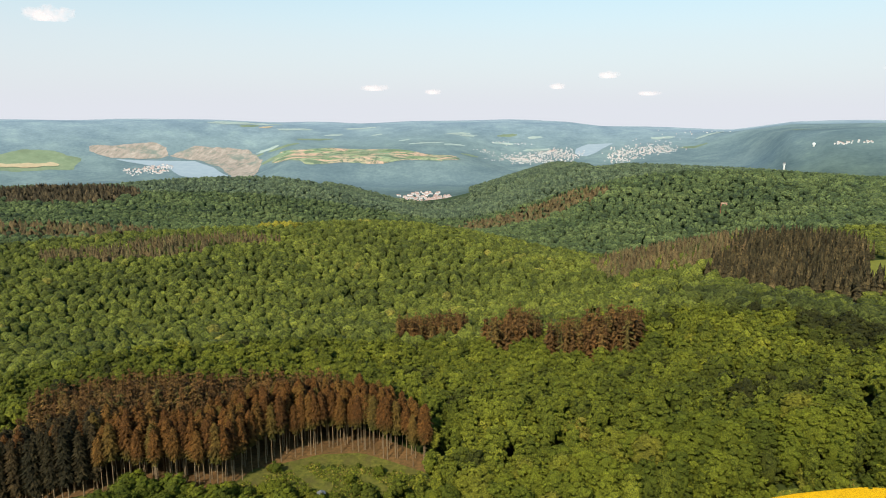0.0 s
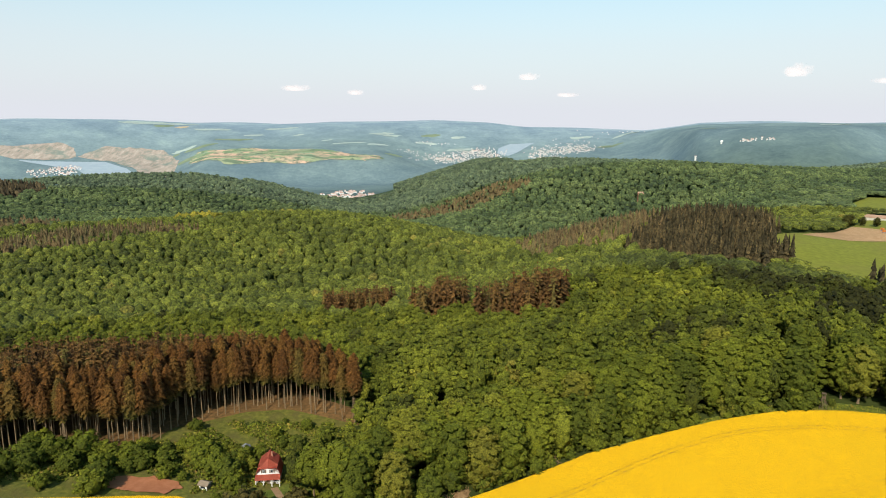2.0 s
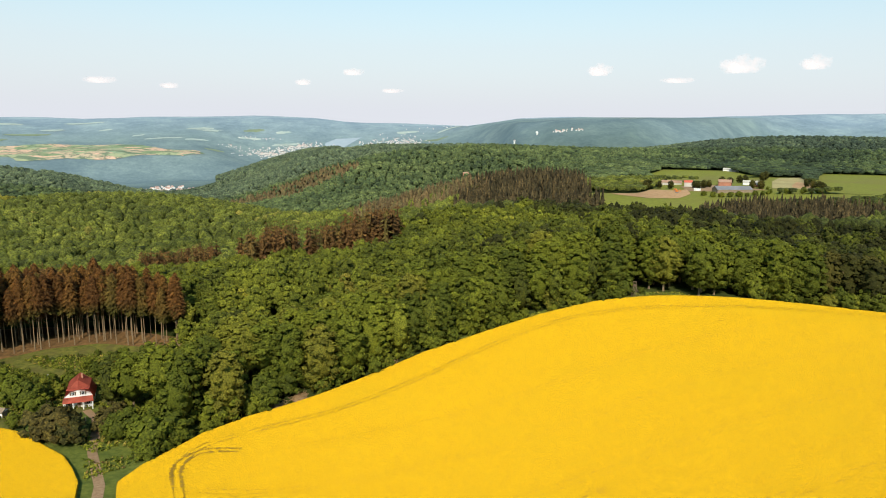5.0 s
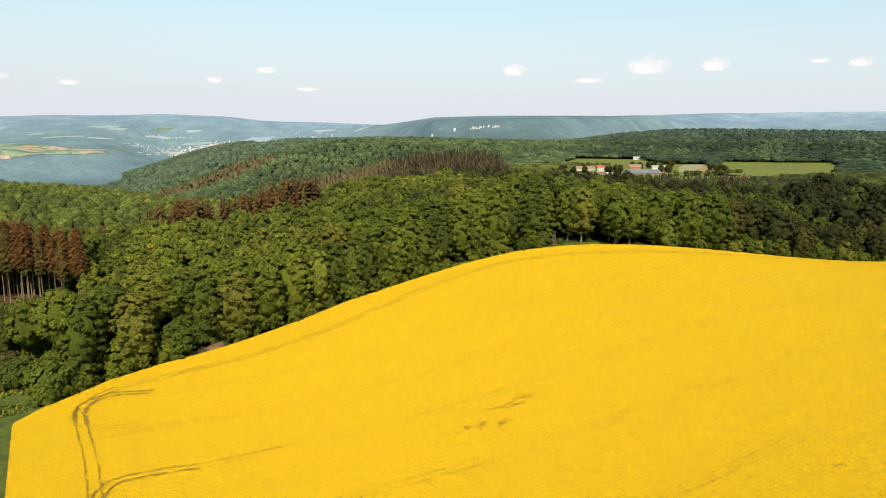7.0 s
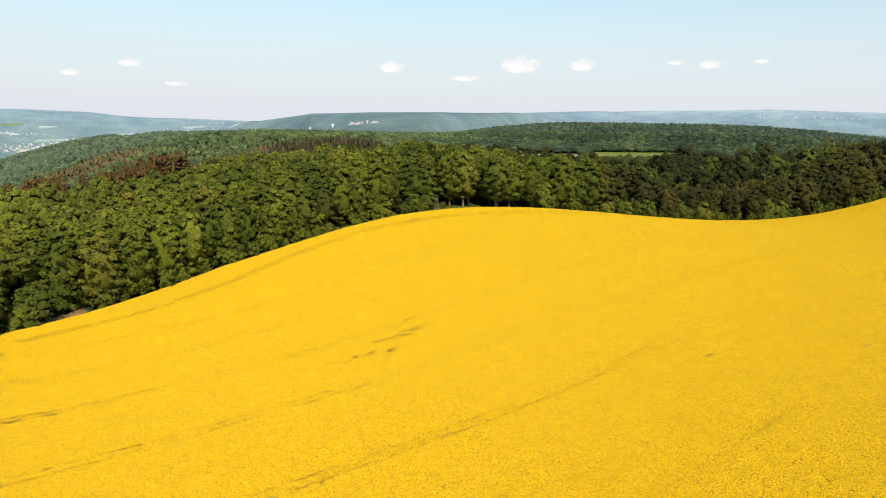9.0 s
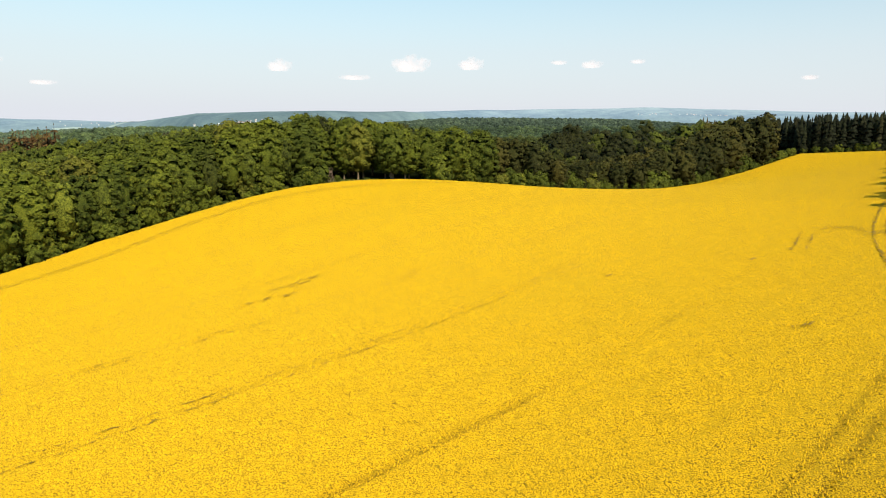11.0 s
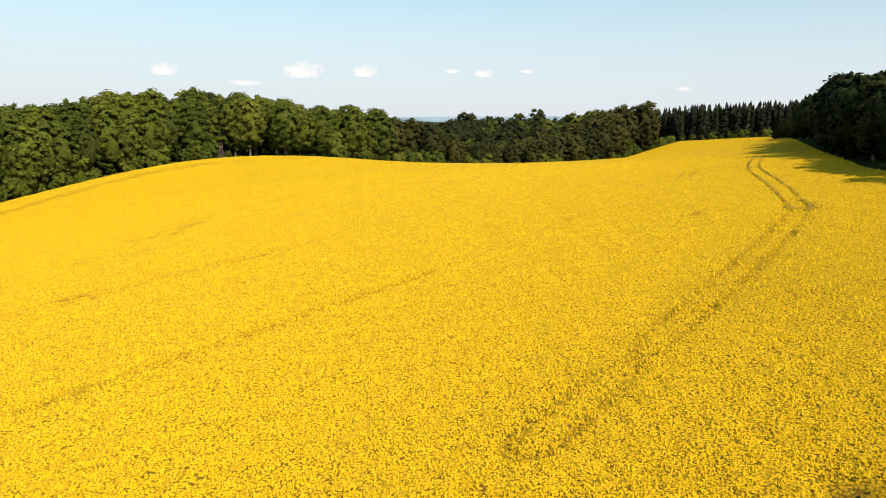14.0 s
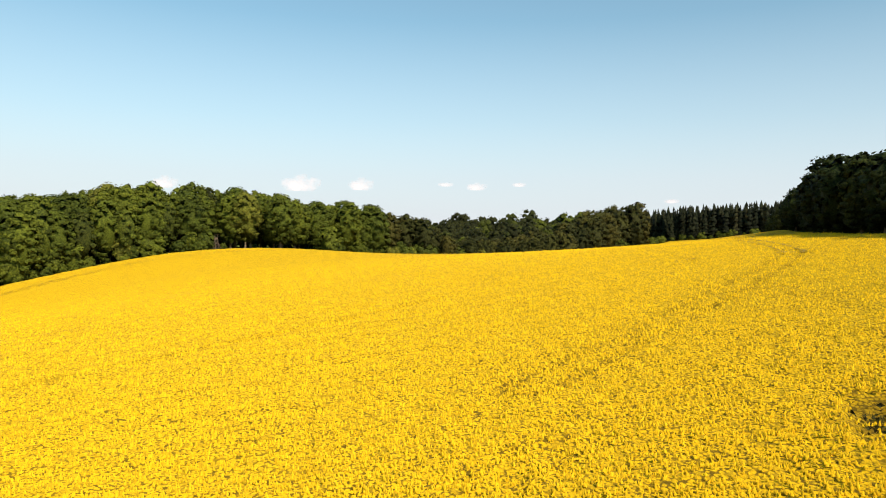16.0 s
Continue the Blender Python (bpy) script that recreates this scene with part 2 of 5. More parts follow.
def inside_poly(x, y, poly):
    x, y = np.asarray(x, float), np.asarray(y, float)
    hit = np.zeros(x.shape, bool)
    for (ax, ay), (bx, by) in zip(poly, poly[1:] + poly[:1]):
        cross = (ay > y) != (by > y)
        hit ^= cross & (x < (bx - ax) * (y - ay) / ((by - ay) or 1e-9) + ax)
    return hit


RAPE = [(-20, 60), (-24, 109), (-29, 146), (-25, 155), (-13, 171), (-2, 179), (15, 186), (35, 195), (53, 202.5), (76, 206.5), (97, 209), (118, 209.5), (138, 206),
        (165, 198), (196, 188), (228, 178), (262, 170), (300, 162), (345, 157), (394, 155), (402, 108), (300, 76), (210, 46), (119, 16), (92, 0), (60, -60), (-40, -60)]
RAPE_B = [(-30, 95), (-36.8, 147.7), (-39.5, 155.2), (-42.8, 162.3), (-48.2, 168.6), (-52.3, 173.6), (-56.5, 177.8), (-62.5, 180.9), (-69, 182.6), (-79, 181), (-90, 178), (-125, 170), (-140, 120), (-90, 80)]
TRACK = [(-28, 100), (-32.6, 147), (-37.6, 166), (-39, 178), (-40.5, 187), (-44, 193)]


# ---- mesh tools ----
def mesh(name, verts, faces, mat, smooth_shade=False, tint=None, normals=None):
    """A mesh from arrays: verts (n, 3), faces (m, 3 or 4)."""
    me = bpy.data.meshes.new(name)
    verts, faces = np.asarray(verts, np.float32), np.asarray(faces, np.int32)
    n, k = faces.shape
    me.vertices.add(len(verts))
    me.vertices.foreach_set("co", verts.ravel())
    me.loops.add(n * k)
    me.loops.foreach_set("vertex_index", faces.ravel())
    me.polygons.add(n)
    me.polygons.foreach_set("loop_start", np.arange(0, n * k, k, dtype=np.int32))
    me.polygons.foreach_set("use_smooth", np.full(n, smooth_shade or normals is not None))
    if tint is not None:
        me.attributes.new("tint", "FLOAT", "POINT").data.foreach_set("value", np.asarray(tint, np.float32))
    me.materials.append(mat)
    me.update(calc_edges=True)
    if normals is not None:
        me.normals_split_custom_set_from_vertices(np.asarray(normals, np.float32))
    return me


def thing(name, label, category, at=(0, 0, 0), turn=0.0, group="", kind=""):
    ob = new(name)
    ob.matrix_world = pose(*at, 0, 0, turn)
    return tagged(ob, label, category, group, kind)


def part(name, bm, mat, parent, label=""):
    me = bpy.data.meshes.new(name)
    bm.to_mesh(me)
    bm.free()
    me.materials.append(mat)
    ob = new(name, me)
    ob.parent = parent
    return tagged(ob, label)


def box(bm, x0, x1, y0, y1, z0, z1, bevel=0.0):
    made = bmesh.ops.create_cube(bm, size=1.0, matrix=Matrix.Translation(((x0 + x1) / 2, (y0 + y1) / 2, (z0 + z1) / 2)) @ Matrix.Diagonal((x1 - x0, y1 - y0, z1 - z0, 1)))
    if bevel:
        bmesh.ops.bevel(bm, geom=list({e for v in made["verts"] for e in v.link_edges}), offset=bevel, segments=1, affect="EDGES")
    return bm


def boxed(*size):
    return box(bmesh.new(), *size)


def beam(bm, a, b, width):
    a, b = Vector(a), Vector(b)
    m = Matrix.Translation((a + b) / 2) @ (b - a).to_track_quat("Z", "Y").to_matrix().to_4x4() @ Matrix.Diagonal((width, width, (b - a).length, 1))
    bmesh.ops.create_cube(bm, size=1.0, matrix=m)
    return bm


def gable(bm, x0, x1, y0, y1, z0, z1, over=0.4, thick=0.25):
    """A gabled roof shell whose ridge runs along y."""
    xm = (x0 + x1) / 2
    slope = (z1 - z0) / (x1 - xm)
    pts = [(x0 - over, z0 - over * slope), (xm, z1), (x1 + over, z0 - over * slope)]
    ring = []
    for yy in (y0 - over, y1 + over):
        ring.append([bm.verts.new((px, yy, pz + d)) for d in (thick, 0) for px, pz in pts])
    a, b = ring
    for i, j in ((0, 1), (1, 2)):
        bm.faces.new((a[i], a[j], b[j], b[i]))
        bm.faces.new((a[i + 3], b[i + 3], b[j + 3], a[j + 3]))
        for s in (a, b):
            bm.faces.new((s[i], s[i + 3], s[j + 3], s[j]))
    for i in (0, 2):
        bm.faces.new((a[i], b[i], b[i + 3], a[i + 3]))
    bmesh.ops.recalc_face_normals(bm, faces=bm.faces)
    return bm


def gable_walls(bm, x0, x1, y0, y1, z0, ze, zr):
    xm = (x0 + x1) / 2
    prof = [(x0, z0), (x1, z0), (x1, ze), (xm, zr), (x0, ze)]
    a = [bm.verts.new((px, y0, pz)) for px, pz in prof]
    b = [bm.verts.new((px, y1, pz)) for px, pz in prof]
    bm.faces.new(a)
    bm.faces.new(b)
    for i in range(5):
        bm.faces.new((a[i], a[(i + 1) % 5], b[(i + 1) % 5], b[i]))
    bmesh.ops.recalc_face_normals(bm, faces=bm.faces)
    return bm


# ---- ground ----
def polar(azs, rs):
    a, r = np.meshgrid(np.radians(azs), rs, indexing="ij")
    x, y = r * np.sin(a), r * np.cos(a)
    n, m = a.shape
    i = np.arange(n * m).reshape(n, m)
    quads = np.stack([i[:-1, :-1], i[:-1, 1:], i[1:, 1:], i[1:, :-1]], -1).reshape(-1, 4)
    return x.ravel(), y.ravel(), quads


def land_material():
    """Leaf litter near by, woods beyond, and ridges whose pale blue-green is painted-in haze."""
    m, t, p = shader("land")
    co = t.nodes.new("ShaderNodeTexCoord").outputs["Object"]
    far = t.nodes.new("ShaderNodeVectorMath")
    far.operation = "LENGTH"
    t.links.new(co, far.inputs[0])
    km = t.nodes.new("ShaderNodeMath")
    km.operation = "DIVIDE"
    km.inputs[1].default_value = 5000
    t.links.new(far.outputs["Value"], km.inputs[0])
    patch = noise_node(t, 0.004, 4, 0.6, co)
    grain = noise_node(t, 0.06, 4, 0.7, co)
    hazed = ramp(t, [(0.0, (0.042, 0.050, 0.014)), (0.09, (0.056, 0.070, 0.020)), (0.42, (0.056, 0.078, 0.044)), (0.48, (0.090, 0.126, 0.112)), (0.54, (0.126, 0.176, 0.180)), (0.60, (0.156, 0.216, 0.238)), (0.66, (0.164, 0.222, 0.238)), (0.76, (0.185, 0.250, 0.265)), (0.89, (0.262, 0.340, 0.400)), (0.99, (0.37, 0.44, 0.49))], km.outputs[0])
    c = mixed(t, hazed, ramp(t, [(0.3, (0.84, 0.85, 0.87)), (0.7, (1.14, 1.12, 1.09))], grain), 0.9, "MULTIPLY")
    c = mixed(t, c, ramp(t, [(0.36, (0.82, 0.85, 0.88)), (0.64, (1.16, 1.14, 1.08))], patch), 0.9, "MULTIPLY")
    glade = noise_node(t, 0.011, 4, 0.7, co)
    c = mixed(t, c, ramp(t, [(0.36, (0.74, 0.78, 0.80)), (0.52, (1, 1, 1)), (0.68, (1.42, 1.38, 1.18))], glade), 0.4, "MULTIPLY")
    t.links.new(c, p.inputs["Base Color"])
    p.inputs["Roughness"].default_value = 1.0
    p.inputs["Specular IOR Level"].default_value = 0.0
    bump(t, p, grain, 0.35, 5.0)
    return m


M_LAND = land_material()


def make_ground():
    azs = np.concatenate([np.arange(-46, 106, 0.5), np.arange(106, 314.1, 4)])
    rs = np.concatenate([[0.05], np.geomspace(4, 2300, 160), np.arange(2340, 4961, 44)])
    x, y, q = polar(azs, rs)
    z = ground_z(x, y)
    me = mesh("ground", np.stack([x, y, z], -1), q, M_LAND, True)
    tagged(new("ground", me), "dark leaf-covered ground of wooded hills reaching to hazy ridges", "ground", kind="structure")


make_ground()


def nearest_on(x, y, poly):
    """The nearest places on a polygon's outline."""
    best, nx, ny = np.full(x.shape, 1e9), x.copy(), y.copy()
    for (ax, ay), (bx, by) in zip(poly, poly[1:] + poly[:1]):
        dx, dy = bx - ax, by - ay
        s = np.clip(((x - ax) * dx + (y - ay) * dy) / (dx * dx + dy * dy), 0, 1)
        px, py = ax + s * dx, ay + s * dy
        d = np.hypot(x - px, y - py)
        w = d < best
        best, nx, ny = np.where(w, d, best), np.where(w, px, nx), np.where(w, py, ny)
    return nx, ny


def drape(name, poly, mat, label, lift=0.08, step=6.0, category="field"):
    """A sheet laid on the ground inside a polygon, its rim let down to the ground."""
    p = np.array(poly, float)
    x0, y0, x1, y1 = p[:, 0].min(), p[:, 1].min(), p[:, 0].max(), p[:, 1].max()
    gx, gy = np.arange(x0 - step, x1 + 2 * step, step), np.arange(y0 - step, y1 + 2 * step, step)
    x, y = (v.ravel() for v in np.meshgrid(gx, gy, indexing="ij"))
    n, m = len(gx), len(gy)
    i = np.arange(n * m).reshape(n, m)
    q = np.stack([i[:-1, :-1], i[1:, :-1], i[1:, 1:], i[:-1, 1:]], -1).reshape(-1, 4)
    ins = inside_poly(x, y, poly)
    q = q[ins[q].any(1)]
    x[~ins], y[~ins] = nearest_on(x[~ins], y[~ins], poly)
    used, q = np.unique(q, return_inverse=True)
    x, y = x[used], y[used]
    me = mesh(name, np.stack([x, y, ground_z(x, y) + lift], -1), q.reshape(-1, 4), mat, True)
    return tagged(new(name, me), label, category, kind="structure")


def ragged(poly, step=22.0, amp=7.0, seed=1):
    """An outline broken up by hedges and corners of woods."""
    rng = random.Random(seed + len(poly))
    out = []
    for (ax, ay), (bx, by) in zip(poly, poly[1:] + poly[:1]):
        k = max(1, int(math.hypot(bx - ax, by - ay) / step))
        out += [(ax + (bx - ax) * i / k + rng.uniform(-amp, amp), ay + (by - ay) * i / k + rng.uniform(-amp, amp)) for i in range(k)]
    return out


# ---- the rape field ----
def crop_material():
    m, t, p = shader("rape_in_flower")
    co = t.nodes.new("ShaderNodeTexCoord").outputs["Object"]
    cell = t.nodes.new("ShaderNodeTexVoronoi")
    cell.inputs["Scale"].default_value = 9.0
    cell.inputs["Randomness"].default_value = 1.0
    t.links.new(co, cell.inputs["Vector"])
    c = ramp(t, [(0.22, (0.80, 0.462, 0.009)), (0.47, (0.71, 0.405, 0.009)), (0.70, (0.15, 0.088, 0.009))], cell.outputs["Distance"])
    clump = noise_node(t, 0.9, 4, 0.75, co)
    c = mixed(t, c, (0.48, 0.280, 0.010), ramp(t, [(0.50, (0, 0, 0)), (0.72, (0.7, 0.7, 0.7))], clump))
    c = mixed(t, c, (0.42, 0.246, 0.010), ramp(t, [(0.52, (0, 0, 0)), (0.68, (0.85, 0.85, 0.85))], noise_node(t, 3.6, 3, 0.8, co)))
    rows = t.nodes.new("ShaderNodeMapping")
    rows.inputs["Scale"].default_value = (0.10, 0.8, 0.8)
    t.links.new(co, rows.inputs["Vector"])
    c = mixed(t, c, (0.43, 0.26, 0.010), ramp(t, [(0.52, (0, 0, 0)), (0.70, (0.55, 0.55, 0.55))], noise_node(t, 1.0, 4, 0.6, rows.outputs[0])))
    c = mixed(t, c, (0.45, 0.275, 0.010), ramp(t, [(0.50, (0, 0, 0)), (0.75, (0.5, 0.5, 0.5))], noise_node(t, 0.03, 4, 0.6, co)))
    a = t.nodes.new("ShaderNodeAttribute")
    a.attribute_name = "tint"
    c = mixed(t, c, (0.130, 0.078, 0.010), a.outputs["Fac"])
    t.links.new(c, p.inputs["Base Color"])
    p.inputs["Roughness"].default_value = 0.9
    p.inputs["Diffuse Roughness"].default_value = 1.0
    p.inputs["Specular IOR Level"].default_value = 0.02
    bump(t, p, clump, 0.8, 0.25)
    return m


M_RAPE = crop_material()
HEADLAND = [(-16.8, 154), (-14, 161), (-7, 166), (5, 170), (22, 174), (47, 184), (75, 196), (100, 201), (122, 198), (150, 190), (195, 176), (250, 160), (330, 148)]
RIGHT_HEADLAND = [(21, 11.0), (30, 11.4), (45, 12.2), (60, 13.1), (76, 14.6), (100, 24), (128, 35.5), (170, 46), (230, 68), (300, 92)]
TURNS = [[(-4, 157), (-8, 158.6), (-12.5, 159.3), (-16.5, 155), (-17.6, 149), (-16.3, 139.6)], [(-16.3, 139.6), (-13, 137.6), (-5.3, 134.1), (2, 131.5)], [(127, 34.7), (128.9, 37), (131.1, 40.8), (130.6, 43), (128.2, 44.8)], [(-11.2, 98), (-10.7, 104.5), (-8.9, 107.6), (-4, 107.9), (3, 107.0)], [(-16.3, 139.6), (-12.8, 116.5), (-11, 99), (-10.5, 88)]]


# places where the crop is missing: x, y, half width
GAPS = [(46.4, 95.5, 1.4), (52.3, 93.8, 0.8), (52.9, 99.9, 1.1), (59.7, 101.6, 1.4), (57, 99.5, 0.9), (81, 54, 0.4), (97.9, 42.4, 0.6), (71.6, 24.2, 0.55), (77.3, 13.9, 0.9), (76.1, 15.2, 0.7), (128, 35, 1.6), (22.6, 0.0, 1.3)]


def tramline(y):
    """One working line across the field, bending with the slope."""
    rise = 11 if y > 100 else 6
    return [(-14 if y > 90 else -60, y), (30, y - 0.8), (52, y - 1.2), (85, y + 0.45 * rise), (120, y + rise), (170, y + rise + 3), (230, y + rise + 5)]


def line_distance(x, y, pts):
    """Distance from points to a polyline, and how far along it they lie."""
    best, along, run = np.full(x.shape, 1e9), np.zeros(x.shape), 0.0
    for (ax, ay), (bx, by) in zip(pts, pts[1:]):
        dx, dy = bx - ax, by - ay
        ln = math.hypot(dx, dy)
        s = np.clip(((x - ax) * dx + (y - ay) * dy) / ln**2, 0, 1)
        d = np.hypot(x - ax - s * dx, y - ay - s * dy)
        along = np.where(d < best, run + s * ln, along)
        best = np.minimum(best, d)
        run += ln
    return best, along


def tracks(x, y):
    """How far the crop is pressed down by wheels at a place, 0 to 1."""
    out = np.zeros(x.shape)
    lines = [(HEADLAND, 1.0), (RIGHT_HEADLAND, 0.85)]
    for yy, amp in ((35.6, 0.62), (60, 0.4), (83, 0.35), (107, 0.5), (131, 0.5), (155, 0.4)):
        lines.append((tramline(yy), amp))
    lines += [(p, 0.9) for p in TURNS]
    for pts, amp in lines:
        d, s = line_distance(x, y, pts)
        if pts is RIGHT_HEADLAND:
            d = d + 0.7 * smooth(0.0, 0.6, wave(s, s, 5.0, 2.0))
        if pts is RIGHT_HEADLAND:
            amp = amp * np.interp(s, (1, 10, 45, 60), (0.6, 0.95, 0.95, 1.0))
        strength = amp * np.clip(0.55 + 0.6 * wave(s, s * 0.3, 6.0, pts[0][1] * 0.7), 0.3, 1.0)
        gauge = 0.0 if pts[0][1] in (35.6, 60, 83) else 0.95
        out = np.maximum(out, strength * np.exp(-(((d - gauge) / (0.26 if gauge else 0.34)) ** 2)))
    ragged = 1 + 0.5 * wave(x, y, 0.5, 0.7) + 0.4 * wave(x, y, 0.21, 2.0)
    for bx, by, rr in GAPS:
        out = np.maximum(out, 0.9 * np.exp(-ragged * (((x - bx) / (1.6 * rr)) ** 2 + ((y - by) / (0.7 * rr)) ** 2)))
    return out


def crop_sheet(name, poly, azs, rs, label):
    x, y, q = polar(azs, rs)
    ins = inside_poly(x, y, poly)
    keep = ins[q].any(1)
    press = tracks(x, y) * smooth(120, 35, np.hypot(x, y))
    rr = np.hypot(x, y)
    rough = 0.10 * wave(x, y, 0.35, 0.2) + 0.08 * wave(x, y, 1.1, 1.9)
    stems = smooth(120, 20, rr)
    z = ground_z(x, y) + np.where(ins, CROP + rough * smooth(300, 60, rr) - 0.75 * press - 0.05 * stems, 0.02)
    loose = np.zeros(len(x), bool)
    loose[q[keep].ravel()] = True
    loose &= ~ins
    x[loose], y[loose] = nearest_on(x[loose], y[loose], poly)
    z[loose] = ground_z(x[loose], y[loose]) + CROP - 0.1
    used, q = np.unique(q[keep], return_inverse=True)
    # the standing edge of the crop
    rim = []
    for (ax, ay), (bx, by) in zip(poly, poly[1:] + poly[:1]):
        k = max(1, int(math.hypot(bx - ax, by - ay) / 2))
        rim += [(ax + (bx - ax) * i / k, ay + (by - ay) * i / k) for i in range(k)]
    rim = np.array(rim)
    gz = ground_z(rim[:, 0], rim[:, 1])
    n, base = len(rim), len(used)
    wall = np.concatenate([np.concatenate([rim, (gz + CROP - 0.1)[:, None]], 1), np.concatenate([rim, (gz - 0.1)[:, None]], 1)])
    i = np.arange(n)
    wq = np.stack([i, (i + 1) % n, (i + 1) % n + n, i + n], 1) + base
    verts = np.concatenate([np.stack([x, y, z], -1)[used], wall])
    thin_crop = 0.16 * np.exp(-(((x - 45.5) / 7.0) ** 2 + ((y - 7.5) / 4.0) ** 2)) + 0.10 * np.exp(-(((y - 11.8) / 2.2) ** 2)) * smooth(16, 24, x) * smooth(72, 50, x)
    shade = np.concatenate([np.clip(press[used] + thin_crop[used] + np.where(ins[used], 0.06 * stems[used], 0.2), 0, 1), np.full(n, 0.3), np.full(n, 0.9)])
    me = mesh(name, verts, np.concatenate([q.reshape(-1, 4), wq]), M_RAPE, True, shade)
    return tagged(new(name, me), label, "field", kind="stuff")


crop_sheet("rape_field", RAPE, np.concatenate([np.arange(-34, 116, 0.5), np.arange(116, 327, 3.0)]), np.concatenate([[0.05, 1.5], np.geomspace(3.0, 430, 340)]), "bright yellow rape crop in full flower with wheel tracks")
crop_sheet("rape_field", RAPE_B, np.arange(-62, -10, 0.3), np.geomspace(90, 240, 130), "smaller yellow rape field beside the dirt track")


def rounded(pts):
    """Cut the corners of a line twice."""
    for _ in range(2):
        fine = [pts[0]]
        for (ax, ay), (bx, by) in zip(pts, pts[1:]):
            fine += [(ax * 0.75 + bx * 0.25, ay * 0.75 + by * 0.25), (ax * 0.25 + bx * 0.75, ay * 0.25 + by * 0.75)]
        pts = fine + [pts[-1]]
    return pts


SIDE_TURN = [(-80, 171), (-73, 172.5), (-67, 172), (-63, 168), (-59, 162), (-55, 152)]


def wheel_marks():
    """Trodden lines and gaps in the crop further off, as broken strips just over it."""
    rng = np.random.default_rng(8)
    vs, fs = [], []
    lines = [(HEADLAND, 0.46, 0.85), (RIGHT_HEADLAND[4:8], 0.42, 0.8), (TURNS[2], 0.45, 0.8), (TURNS[0], 0.95, 0.98), (TURNS[1], 0.26, 0.7), (TURNS[3], 0.6, 0.9), (TURNS[4], 0.3, 0.8), ([(122.5, 44.1), (115, 41.5), (106.8, 39.1)], 0.34, 0.85), (SIDE_TURN, 0.5, 0.95)]
    for yy in (60, 83, 107, 131, 155):
        lines.append((tramline(yy)[:4 if yy < 70 else 6], 0.18, 0.6))
    for pts, width, keep in lines:
        one_sided = pts[0] == RIGHT_HEADLAND[7]
        pts = rounded(pts)
        for side in (-0.95, 0.95) if not one_sided else (0.95,):
            for (ax, ay), (bx, by) in zip(pts, pts[1:]):
                ln = math.hypot(bx - ax, by - ay)
                dx, dy = (bx - ax) / ln, (by - ay) / ln
                k = max(1, int(ln / 0.42))
                w = np.abs(rng.normal(width * 0.6, width * 0.5, k + 1)) * (rng.random(k + 1) < keep)
                wander = rng.normal(0, 0.13, k + 1)
                for q in range(k):
                    b = len(vs)
                    for m in (q, q + 1):
                        for s in (-1, 1):
                            o = side + wander[m] + s * w[m] / 2
                            px, py = ax + dx * ln * m / k - dy * o, ay + dy * ln * m / k + dx * o
                            vs.append((px, py))
                    if math.hypot(*vs[b]) > 48 and (inside_poly(vs[b][0], vs[b][1], RAPE) or inside_poly(vs[b][0], vs[b][1], RAPE_B)) and (w[q] > 0.02 or w[q + 1] > 0.02):
                        fs.append((b, b + 2, b + 3, b + 1))
    for bx, by, rr in GAPS:
        for _ in range(int(9 * rr) if math.hypot(bx, by) > 60 else 0):
            cx, cy = bx + rng.normal(0, 1.5 * rr), by + rng.normal(0, 0.6 * rr)
            b, ln, w = len(vs), rng.uniform(0.2, 0.8), rng.uniform(0.06, 0.22)
            vs += [(cx - ln, cy - w), (cx + ln, cy - 0.3 * w), (cx + 0.8 * ln, cy + w), (cx - 0.7 * ln, cy + 0.6 * w)]
            fs.append((b, b + 1, b + 2, b + 3))
    p = np.array(vs)
    z = ground_z(p[:, 0], p[:, 1]) + CROP + 0.09
    me = mesh("wheel_marks", np.concatenate([p, z[:, None]], 1), np.array(fs), M_TRODDEN)
    tagged(new("wheel_marks", me), "olive brown wheel marks pressed through the yellow crop", "tracks", kind="stuff")


M_TRODDEN = plain("trodden_crop", (0.20, 0.115, 0.014), (0.47, 0.272, 0.02), 1.1, 1.0, 0.5, 0.1)
wheel_marks()


